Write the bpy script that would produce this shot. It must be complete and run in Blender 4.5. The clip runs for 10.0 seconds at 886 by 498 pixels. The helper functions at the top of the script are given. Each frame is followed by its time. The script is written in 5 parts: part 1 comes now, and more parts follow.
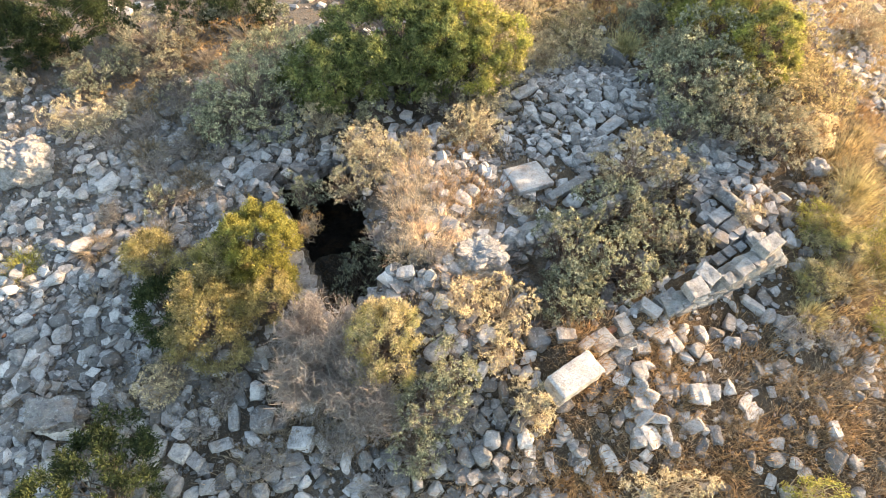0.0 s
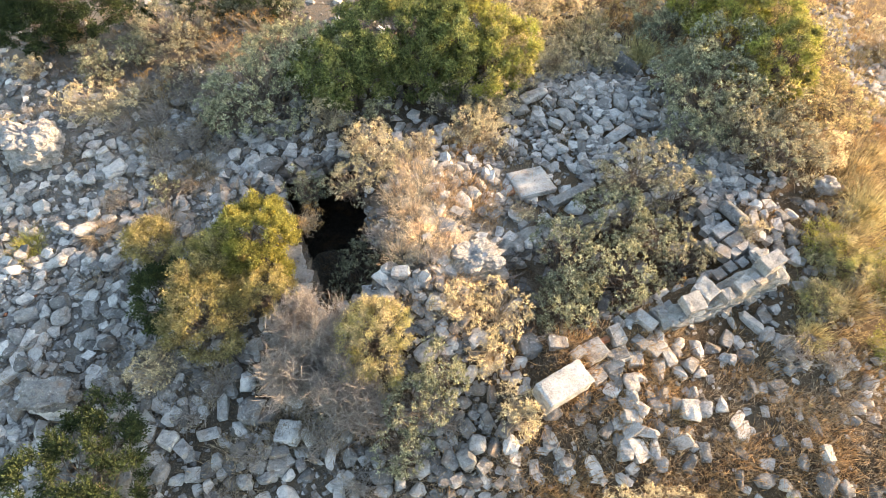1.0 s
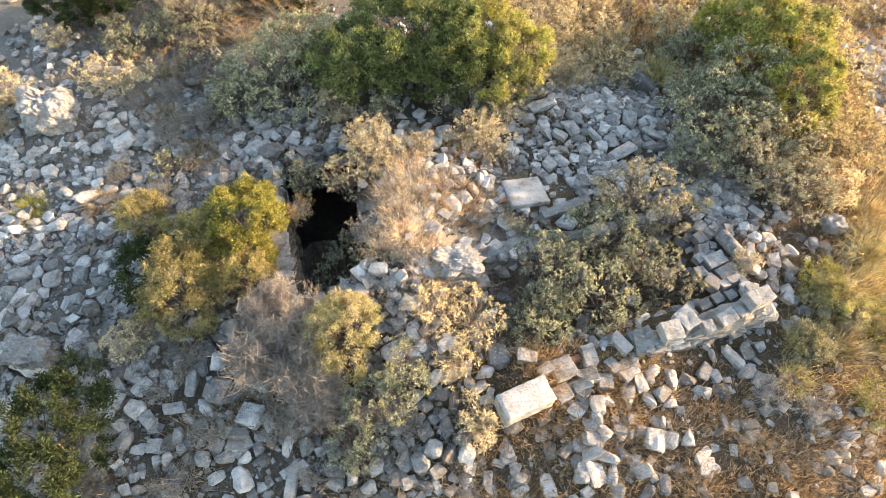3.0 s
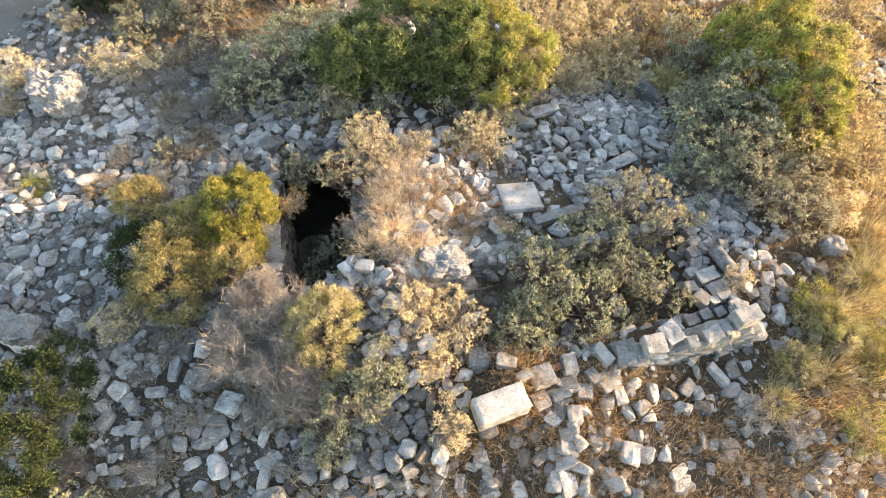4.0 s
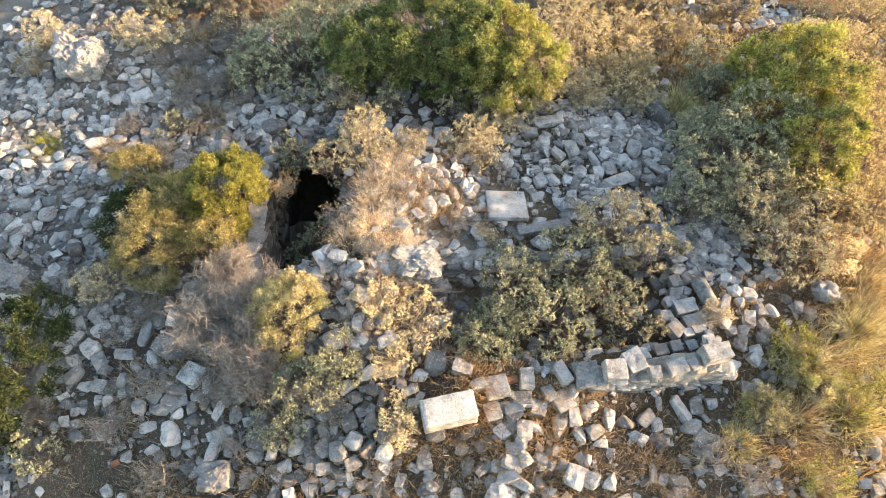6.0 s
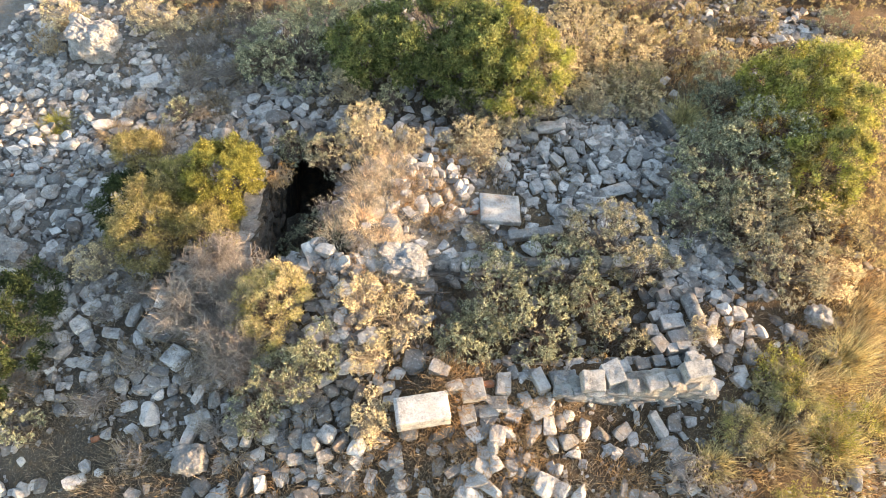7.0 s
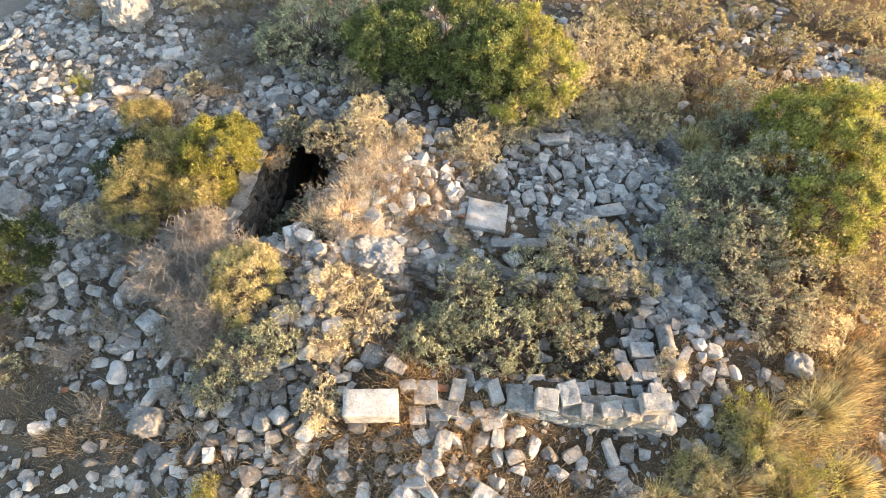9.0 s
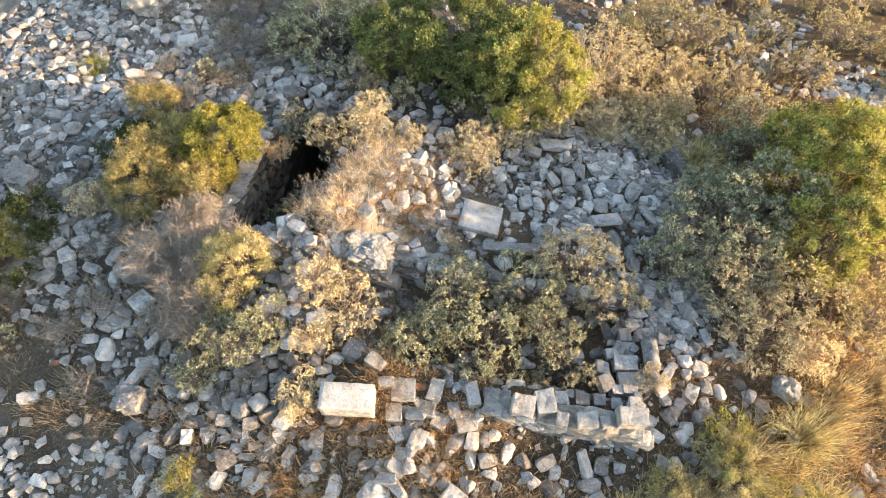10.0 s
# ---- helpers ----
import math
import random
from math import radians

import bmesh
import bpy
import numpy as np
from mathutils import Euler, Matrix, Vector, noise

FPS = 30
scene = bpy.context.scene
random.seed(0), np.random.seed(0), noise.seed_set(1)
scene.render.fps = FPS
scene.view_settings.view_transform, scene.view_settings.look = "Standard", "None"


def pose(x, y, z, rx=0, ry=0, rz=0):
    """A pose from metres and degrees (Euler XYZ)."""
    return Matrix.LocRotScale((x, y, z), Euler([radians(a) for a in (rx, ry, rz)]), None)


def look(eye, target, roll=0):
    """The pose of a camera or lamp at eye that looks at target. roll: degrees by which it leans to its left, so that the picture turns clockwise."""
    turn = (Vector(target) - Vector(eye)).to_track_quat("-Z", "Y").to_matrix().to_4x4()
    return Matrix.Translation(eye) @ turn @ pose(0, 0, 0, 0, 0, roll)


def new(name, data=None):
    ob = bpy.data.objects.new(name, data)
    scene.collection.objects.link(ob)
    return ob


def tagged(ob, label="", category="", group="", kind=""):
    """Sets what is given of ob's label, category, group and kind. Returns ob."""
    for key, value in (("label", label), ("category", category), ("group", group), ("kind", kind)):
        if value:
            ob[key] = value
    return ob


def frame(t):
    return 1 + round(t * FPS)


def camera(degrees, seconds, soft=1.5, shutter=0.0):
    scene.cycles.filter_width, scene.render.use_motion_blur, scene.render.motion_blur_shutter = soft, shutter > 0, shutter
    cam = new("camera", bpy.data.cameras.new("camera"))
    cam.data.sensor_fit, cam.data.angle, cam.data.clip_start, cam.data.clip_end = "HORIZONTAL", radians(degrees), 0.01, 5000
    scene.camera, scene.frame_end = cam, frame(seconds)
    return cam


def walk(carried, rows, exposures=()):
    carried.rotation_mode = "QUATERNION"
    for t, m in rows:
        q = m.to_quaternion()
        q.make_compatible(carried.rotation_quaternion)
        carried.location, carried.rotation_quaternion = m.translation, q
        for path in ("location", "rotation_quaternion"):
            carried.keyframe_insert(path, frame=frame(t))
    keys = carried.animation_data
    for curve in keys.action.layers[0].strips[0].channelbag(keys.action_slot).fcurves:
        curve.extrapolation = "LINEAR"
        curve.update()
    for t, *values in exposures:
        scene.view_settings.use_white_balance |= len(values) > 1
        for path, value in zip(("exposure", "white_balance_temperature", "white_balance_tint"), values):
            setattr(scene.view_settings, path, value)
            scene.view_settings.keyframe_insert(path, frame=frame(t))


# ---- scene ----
cam = camera(68.6, 10.0, soft=0.7)
METRES, EYE, TILT, LEAN, TURN = 5.2, 8.9, -59.0, 0.0, 0.0
ROWS = [
    (0.0, 0.0, 0.0, 0.0, -0.0, 0.0, 0.0),
    (0.5, 0.0324, 0.002, 0.003, 0.83, -0.02, -1.37),
    (1.0, 0.0687, 0.0045, 0.007, 1.67, -0.07, -2.75),
    (1.5, 0.1086, 0.0075, 0.012, 2.51, -0.12, -4.13),
    (2.0, 0.1514, 0.0115, 0.0171, 3.34, -0.2, -5.5),
    (2.5, 0.1964, 0.016, 0.0237, 4.22, -0.3, -6.95),
    (4.0, 0.3435, 0.0322, 0.0535, 7.04, -0.79, -11.47),
    (4.5, 0.3945, 0.0393, 0.066, 8.04, -1.01, -13.04),
    (5.0, 0.4454, 0.0473, 0.0795, 9.08, -1.27, -14.66),
    (5.5, 0.4965, 0.0558, 0.0953, 10.16, -1.58, -16.3),
    (7.0, 0.6504, 0.0876, 0.153, 13.64, -2.78, -21.32),
    (7.5, 0.6988, 0.1, 0.1742, 14.83, -3.24, -22.97),
    (8.0, 0.746, 0.1134, 0.1974, 16.06, -3.73, -24.61),
    (8.5, 0.7921, 0.1281, 0.2215, 17.33, -4.28, -26.26),
    (9.0, 0.8376, 0.1433, 0.2463, 18.65, -4.89, -27.91),
    (9.5, 0.8817, 0.1586, 0.2721, 20.03, -5.56, -29.58),
    (10.0, 0.9244, 0.1745, 0.2986, 21.46, -6.3, -31.26),
]
walk(cam, [(t, pose(0, 0, EYE, TILT, LEAN, TURN) @ pose(METRES * x, METRES * y, METRES * z, 90 + pitch, roll, yaw)) for t, x, y, z, yaw, pitch, roll in ROWS],
     [(0.0, 2.5, 6800, 14), (10.0, 2.42, 6800, 14)])

# ---- sky and sun ----
SUN_AZIMUTH, SUN_HEIGHT = 24.0, 9.8
world = bpy.data.worlds.new("sky")
scene.world = world
world.use_nodes = True
sky = world.node_tree.nodes.new("ShaderNodeTexSky")
sky.sky_type, sky.sun_disc = "NISHITA", False
sky.sun_elevation, sky.sun_rotation = radians(SUN_HEIGHT), radians(90 - SUN_AZIMUTH)
world.node_tree.nodes["Background"].inputs[1].default_value = 0.15
world.node_tree.links.new(sky.outputs[0], world.node_tree.nodes["Background"].inputs[0])
sun_way = Vector((math.cos(radians(SUN_AZIMUTH)) * math.cos(radians(SUN_HEIGHT)),
                  math.sin(radians(SUN_AZIMUTH)) * math.cos(radians(SUN_HEIGHT)), math.sin(radians(SUN_HEIGHT))))
sun = new("sun", bpy.data.lights.new("sun", "SUN"))
sun.data.energy, sun.data.angle, sun.data.color = 3.0, radians(1.0), (1.0, 0.73, 0.44)
sun.matrix_world = look(sun_way * 60, (0, 0, 0))


# ---- materials ----
def material(name):
    m = bpy.data.materials.new(name)
    m.use_nodes = True
    nt = m.node_tree
    return m, nt, nt.nodes["Principled BSDF"]


def node(nt, kind, **values):
    n = nt.nodes.new(kind)
    for key, value in values.items():
        n.inputs[key.replace("_", " ")].default_value = value
    return n


def ramp(nt, fac, stops):
    n = nt.nodes.new("ShaderNodeValToRGB")
    while len(n.color_ramp.elements) < len(stops):
        n.color_ramp.elements.new(0.5)
    for e, (at, colour) in zip(n.color_ramp.elements, stops):
        e.position, e.color = at, (*colour, 1)
    nt.links.new(fac, n.inputs[0])
    return n.outputs[0]


def mix(nt, fac, a, b, blend="MIX"):
    n = nt.nodes.new("ShaderNodeMix")
    n.data_type, n.blend_type = "RGBA", blend
    for socket, value in ((n.inputs[0], fac), (n.inputs[6], a), (n.inputs[7], b)):
        if isinstance(value, (int, float)):
            socket.default_value = value
        elif isinstance(value, tuple):
            socket.default_value = (*value, 1)
        else:
            nt.links.new(value, socket)
    return n.outputs[2]


def maths(nt, op, a, b):
    n = nt.nodes.new("ShaderNodeMath")
    n.operation = op
    for socket, value in zip(n.inputs, (a, b)):
        if isinstance(value, (int, float)):
            socket.default_value = value
        else:
            nt.links.new(value, socket)
    return n.outputs[0]


def bump(nt, bsdf, height, strength, distance, worn=0.0):
    """Fine relief; worn rounds the arrises over that radius."""
    n = node(nt, "ShaderNodeBump", Strength=strength, Distance=distance)
    if worn:
        edge = node(nt, "ShaderNodeBevel", Radius=worn)
        edge.samples = 3
        nt.links.new(edge.outputs[0], n.inputs["Normal"])
    nt.links.new(height, n.inputs["Height"])
    nt.links.new(n.outputs[0], bsdf.inputs["Normal"])


def one_random(nt):
    """A number for each stone, whether it is an object of its own or an island of a larger mesh."""
    info, geo = nt.nodes.new("ShaderNodeObjectInfo"), nt.nodes.new("ShaderNodeNewGeometry")
    return maths(nt, "FRACT", maths(nt, "ADD", info.outputs["Random"], geo.outputs["Random Per Island"]), 0.0)


def place(nt):
    return nt.nodes.new("ShaderNodeNewGeometry").outputs["Position"]


def noise_of(nt, scale, detail=4.0, rough=0.6, vector=None):
    n = node(nt, "ShaderNodeTexNoise", Scale=scale, Detail=detail, Roughness=rough)
    nt.links.new(vector or place(nt), n.inputs["Vector"])
    return n.outputs["Fac"]


def stone_material(name, dark, pale, lichen, relief=1.0):
    m, nt, bsdf = material(name)
    base = ramp(nt, one_random(nt), [(0.0, dark), (0.5, tuple((a + b) / 2 for a, b in zip(dark, pale))), (0.85, pale), (1.0, tuple(min(1, c * 1.25) for c in pale))])
    stains = ramp(nt, noise_of(nt, 5, 7, 0.75), [(0.32, (0.42, 0.42, 0.42)), (0.5, (0.95, 0.94, 0.92)), (0.68, (1.25, 1.23, 1.19))])
    colour = mix(nt, 1.0, base, stains, "MULTIPLY")
    grain = ramp(nt, noise_of(nt, 48, 5, 0.75), [(0.3, (0.5, 0.5, 0.5)), (0.5, (1, 1, 1)), (0.75, (1.22, 1.2, 1.15))])
    colour = mix(nt, 0.7, colour, grain, "MULTIPLY")
    spots = ramp(nt, noise_of(nt, 19, 6, 0.8), [(0.56, (0, 0, 0)), (0.64, (1, 1, 1))])
    colour = mix(nt, maths(nt, "MULTIPLY", spots, 0.6), colour, lichen)
    pits = ramp(nt, noise_of(nt, 31, 5, 0.75), [(0.57, (0, 0, 0)), (0.66, (1, 1, 1))])
    colour = mix(nt, maths(nt, "MULTIPLY", pits, 0.5), colour, tuple(c * 0.45 for c in dark))
    rust = ramp(nt, noise_of(nt, 2.6, 4, 0.7), [(0.5, (0, 0, 0)), (0.7, (1, 1, 1))])
    colour = mix(nt, maths(nt, "MULTIPLY", rust, 0.32), colour, (0.4, 0.24, 0.12))
    nt.links.new(colour, bsdf.inputs["Base Color"])
    bsdf.inputs["Roughness"].default_value = 0.92
    bsdf.inputs["Specular IOR Level"].default_value = 0.2
    bump(nt, bsdf, maths(nt, "ADD", noise_of(nt, 22, 8, 0.7), maths(nt, "MULTIPLY", noise_of(nt, 90, 4, 0.7), 0.4)), 0.85 * relief, 0.035, 0.006)
    return m


limestone = stone_material("limestone", (0.15, 0.142, 0.132), (0.56, 0.53, 0.49), (0.66, 0.632, 0.593))
gravel_stone = stone_material("gravel_stone", (0.1, 0.092, 0.082), (0.36, 0.338, 0.31), (0.45, 0.43, 0.4))
pale_limestone = stone_material("pale_limestone", (0.53, 0.51, 0.475), (0.59, 0.57, 0.535), (0.64, 0.62, 0.585))
slab_stone = stone_material("slab_stone", (0.37, 0.36, 0.34), (0.43, 0.418, 0.395), (0.48, 0.468, 0.445), 0.4)
pitted_rock = stone_material("pitted_rock", (0.34, 0.33, 0.315), (0.42, 0.41, 0.39), (0.2, 0.197, 0.19), 1.8)
wall_stone = stone_material("wall_stone", (0.28, 0.268, 0.252), (0.47, 0.452, 0.425), (0.6, 0.58, 0.55), 1.3)
boulder_rock = stone_material("boulder_rock", (0.4, 0.39, 0.375), (0.47, 0.46, 0.445), (0.6, 0.59, 0.57), 1.8)
# Brown rock for inside the cistern, its shade put into the colour.
shaded_rock = stone_material("shaded_rock", (0.09, 0.075, 0.06), (0.15, 0.125, 0.1), (0.2, 0.17, 0.14))
fired_clay = stone_material("fired_clay", (0.36, 0.15, 0.08), (0.46, 0.2, 0.11), (0.4, 0.3, 0.24))
mortar = stone_material("mortar", (0.3, 0.29, 0.265), (0.38, 0.37, 0.34), (0.46, 0.45, 0.425), 1.6)


def soil_material():
    m, nt, bsdf = material("soil")
    broad = ramp(nt, noise_of(nt, 0.7, 5, 0.6), [(0.35, (0.065, 0.052, 0.038)), (0.5, (0.1, 0.082, 0.062)), (0.68, (0.15, 0.128, 0.1))])
    split = nt.nodes.new("ShaderNodeSeparateXYZ")
    nt.links.new(place(nt), split.inputs[0])
    east = maths(nt, "ADD", maths(nt, "MULTIPLY", split.outputs["X"], 0.16), noise_of(nt, 0.9, 4, 0.6))
    earth = ramp(nt, east, [(0.45, (0, 0, 0)), (0.95, (1, 1, 1))])
    broad = mix(nt, maths(nt, "MULTIPLY", earth, 0.75), broad, (0.115, 0.078, 0.045))
    west = maths(nt, "MULTIPLY", ramp(nt, maths(nt, "MULTIPLY", split.outputs["X"], -0.2), [(0.45, (0, 0, 0)), (0.85, (1, 1, 1))]),
                 ramp(nt, maths(nt, "MULTIPLY", split.outputs["Y"], 0.1), [(0.25, (0, 0, 0)), (0.42, (1, 1, 1))]))
    broad = mix(nt, maths(nt, "MULTIPLY", west, maths(nt, "ADD", noise_of(nt, 2.2, 5, 0.65), 0.25)), broad, (0.25, 0.235, 0.212))
    offset = nt.nodes.new("ShaderNodeVectorMath")
    offset.operation = "DISTANCE"
    nt.links.new(place(nt), offset.inputs[0])
    offset.inputs[1].default_value = (0.3, 6.1, -0.2)
    dust = ramp(nt, maths(nt, "SUBTRACT", noise_of(nt, 1.6, 5, 0.65), maths(nt, "MULTIPLY", offset.outputs["Value"], 0.19)), [(0.1, (0, 0, 0)), (0.4, (1, 1, 1))])
    broad = mix(nt, maths(nt, "MULTIPLY", dust, 0.8), broad, (0.4, 0.34, 0.27))
    cells = nt.nodes.new("ShaderNodeTexVoronoi")
    cells.inputs["Scale"].default_value = 44
    nt.links.new(place(nt), cells.inputs["Vector"])
    pebble = ramp(nt, cells.outputs["Distance"], [(0.0, (1.35, 1.35, 1.35)), (0.35, (1.1, 1.1, 1.1)), (0.62, (0.5, 0.48, 0.45))])
    tone = ramp(nt, cells.outputs["Color"], [(0.2, (0.75, 0.74, 0.72)), (0.8, (1.3, 1.28, 1.25))])
    colour = mix(nt, 0.5, mix(nt, 0.4, broad, pebble, "MULTIPLY"), tone, "MULTIPLY")
    litter = ramp(nt, noise_of(nt, 9, 6, 0.75), [(0.5, (0, 0, 0)), (0.66, (1, 1, 1))])
    colour = mix(nt, maths(nt, "MULTIPLY", litter, 0.55), colour, (0.2, 0.12, 0.055))
    flecks = ramp(nt, noise_of(nt, 42, 4, 0.7), [(0.55, (0, 0, 0)), (0.63, (1, 1, 1))])
    colour = mix(nt, maths(nt, "MULTIPLY", flecks, 0.7), colour, (0.33, 0.27, 0.19))
    nt.links.new(colour, bsdf.inputs["Base Color"])
    bsdf.inputs["Roughness"].default_value = 1.0
    bsdf.inputs["Specular IOR Level"].default_value = 0.1
    height = maths(nt, "SUBTRACT", noise_of(nt, 14, 7, 0.7), maths(nt, "MULTIPLY", cells.outputs["Distance"], 0.35))
    bump(nt, bsdf, height, 0.9, 0.05)
    return m


soil = soil_material()


def leaf_material(name, low, high, patch, patch_at=0.56, through_light=0.35):
    """Leaves: each a little different, with larger patches of another colour; light comes through them."""
    m, nt, bsdf = material(name)
    geo = nt.nodes.new("ShaderNodeNewGeometry")
    info = nt.nodes.new("ShaderNodeObjectInfo")
    colour = ramp(nt, geo.outputs["Random Per Island"], [(0.0, low), (0.75, high), (1.0, tuple(min(1, c * 1.35) for c in high))])
    spread = ramp(nt, noise_of(nt, 3.2, 4, 0.65), [(patch_at - 0.1, (0, 0, 0)), (patch_at + 0.1, (1, 1, 1))])
    colour = mix(nt, spread, colour, patch)
    tufts = ramp(nt, noise_of(nt, 11, 3, 0.6), [(0.36, (0.45, 0.47, 0.5)), (0.5, (1, 1, 1)), (0.62, (1.45, 1.42, 1.35))])
    colour = mix(nt, 1.0, colour, tufts, "MULTIPLY")
    shade = ramp(nt, info.outputs["Random"], [(0.0, (0.85, 0.85, 0.85)), (1.0, (1.15, 1.12, 1.05))])
    colour = mix(nt, 1.0, colour, shade, "MULTIPLY")
    nt.links.new(colour, bsdf.inputs["Base Color"])
    bsdf.inputs["Roughness"].default_value = 0.7
    bsdf.inputs["Specular IOR Level"].default_value = 0.25
    glow = nt.nodes.new("ShaderNodeBsdfTranslucent")
    nt.links.new(colour, glow.inputs[0])
    both = nt.nodes.new("ShaderNodeMixShader")
    both.inputs[0].default_value = through_light
    nt.links.new(bsdf.outputs[0], both.inputs[1])
    nt.links.new(glow.outputs[0], both.inputs[2])
    nt.links.new(both.outputs[0], nt.nodes["Material Output"].inputs["Surface"])
    return m


LEAVES = {
    "sage": leaf_material("sage_leaf", (0.14, 0.145, 0.09), (0.4, 0.4, 0.27), (0.4, 0.37, 0.23), 0.64, 0.3),
    "drysage": leaf_material("dry_sage_leaf", (0.2, 0.18, 0.115), (0.46, 0.41, 0.28), (0.34, 0.34, 0.23), 0.58, 0.3),
    "oak": leaf_material("oak_leaf", (0.16, 0.155, 0.035), (0.36, 0.33, 0.095), (0.2, 0.215, 0.055), 0.6, 0.4),
    "oakgreen": leaf_material("mixed_oak_leaf", (0.17, 0.165, 0.045), (0.45, 0.4, 0.165), (0.37, 0.38, 0.095), 0.5, 0.4),
    "olive": leaf_material("olive_leaf", (0.2, 0.17, 0.07), (0.44, 0.37, 0.18), (0.3, 0.27, 0.1), 0.55, 0.35),
    "oliveyel": leaf_material("yellowing_leaf", (0.3, 0.25, 0.14), (0.52, 0.45, 0.28), (0.38, 0.36, 0.14), 0.52, 0.35),
    "green": leaf_material("green_leaf", (0.075, 0.1, 0.03), (0.2, 0.225, 0.08), (0.3, 0.3, 0.115), 0.58, 0.35),
    "dark": leaf_material("dark_leaf", (0.022, 0.034, 0.013), (0.06, 0.078, 0.028), (0.1, 0.11, 0.035), 0.66, 0.25),
    "golden": leaf_material("golden_leaf", (0.44, 0.365, 0.22), (0.68, 0.585, 0.39), (0.48, 0.44, 0.28), 0.57, 0.35),
    "olivegold": leaf_material("olive_gold_leaf", (0.2, 0.17, 0.09), (0.52, 0.435, 0.245), (0.37, 0.335, 0.17), 0.58, 0.35),
    "herb": leaf_material("herb_leaf", (0.15, 0.16, 0.035), (0.33, 0.32, 0.085), (0.36, 0.28, 0.09), 0.58, 0.35),
    "scrub": leaf_material("scrub_stalk", (0.2, 0.16, 0.11), (0.42, 0.35, 0.25), (0.3, 0.28, 0.18), 0.58, 0.25),
    "brown": leaf_material("brown_stalk", (0.24, 0.14, 0.05), (0.4, 0.26, 0.1), (0.3, 0.22, 0.12), 0.58, 0.25),
}
straw = leaf_material("straw", (0.24, 0.19, 0.1), (0.46, 0.385, 0.22), (0.34, 0.245, 0.12), 0.55, 0.4)
pale_straw = leaf_material("pale_straw", (0.52, 0.4, 0.26), (0.78, 0.64, 0.46), (0.62, 0.42, 0.26), 0.56, 0.4)
rusty_straw = leaf_material("rusty_straw", (0.26, 0.155, 0.075), (0.45, 0.29, 0.14), (0.35, 0.26, 0.15), 0.6, 0.35)
grey_straw = leaf_material("grey_straw", (0.22, 0.165, 0.11), (0.38, 0.3, 0.2), (0.28, 0.19, 0.11), 0.6, 0.3)
green_straw = leaf_material("green_straw", (0.3, 0.27, 0.12), (0.48, 0.43, 0.22), (0.5, 0.4, 0.18), 0.56, 0.35)


def bark_material(name, low, high):
    m, nt, bsdf = material(name)
    geo = nt.nodes.new("ShaderNodeNewGeometry")
    colour = ramp(nt, geo.outputs["Random Per Island"], [(0.0, low), (1.0, high)])
    colour = mix(nt, 0.6, colour, ramp(nt, noise_of(nt, 30), [(0.3, (0.6, 0.6, 0.6)), (0.7, (1.2, 1.2, 1.2))]), "MULTIPLY")
    nt.links.new(colour, bsdf.inputs["Base Color"])
    bsdf.inputs["Roughness"].default_value = 0.95
    return m


bark = bark_material("bark", (0.12, 0.09, 0.07), (0.24, 0.19, 0.14))
grey_bark = bark_material("grey_bark", (0.2, 0.165, 0.135), (0.4, 0.34, 0.28))
straw_bark = bark_material("straw_bark", (0.3, 0.22, 0.14), (0.5, 0.41, 0.27))


# ---- mesh helpers ----
def mesh_of(name, verts, faces, smooth=False):
    """A mesh from an array of corners and an array of faces that all have the same number of corners."""
    verts, faces = np.asarray(verts, dtype=np.float32), np.asarray(faces, dtype=np.int32)
    me = bpy.data.meshes.new(name)
    count, k = faces.shape
    me.vertices.add(len(verts))
    me.vertices.foreach_set("co", verts.ravel())
    me.loops.add(count * k)
    me.loops.foreach_set("vertex_index", faces.ravel())
    me.polygons.add(count)
    me.polygons.foreach_set("loop_start", np.arange(0, count * k, k, dtype=np.int32))
    me.polygons.foreach_set("use_smooth", np.full(count, smooth))
    me.update(calc_edges=True)
    return me


def part_of(name, me, mat, parent, label=""):
    if not me.materials:
        me.materials.append(mat)
    ob = new(name, me)
    ob.parent = parent
    return tagged(ob, label)


def part(name, bm, mat, parent, label=""):
    me = bpy.data.meshes.new(name)
    bm.to_mesh(me)
    bm.free()
    return part_of(name, me, mat, parent, label)


def thing(name, me, mat, m, label, category, group="", kind=""):
    if not me.materials:
        me.materials.append(mat)
    ob = new(name, me)
    ob.matrix_world = m
    return tagged(ob, label, category, group, kind)


def holder(name, m, label, category, group="", kind=""):
    ob = new(name)
    ob.matrix_world = m
    return tagged(ob, label, category, group, kind)


def unit(v):
    return v / np.maximum(np.linalg.norm(v, axis=1, keepdims=True), 1e-6)


# ---- the ground ----
def soft(v):
    """A smooth ramp: 0 below zero, v above."""
    return math.log1p(math.exp(-abs(3 * v))) / 3 + max(v, 0.0)


def hump(x, y, cx, cy, rx, ry):
    return math.exp(-((x - cx) / rx) ** 2 - ((y - cy) / ry) ** 2)


RUIN_TURN = radians(27)
RUIN_U = (math.cos(RUIN_TURN), math.sin(RUIN_TURN))
RUIN_O = (2.05, 4.05)


def ruin_uv(x, y):
    """Place along and across the ruin's south wall, from its west end."""
    dx, dy = x - RUIN_O[0], y - RUIN_O[1]
    return dx * RUIN_U[0] + dy * RUIN_U[1], -dx * RUIN_U[1] + dy * RUIN_U[0]


def ruin_xy(u, v):
    return RUIN_O[0] + u * RUIN_U[0] - v * RUIN_U[1], RUIN_O[1] + u * RUIN_U[1] + v * RUIN_U[0]


def step(v, a, b):
    k = min(max((v - a) / (b - a), 0.0), 1.0)
    return k * k * (3 - 2 * k)


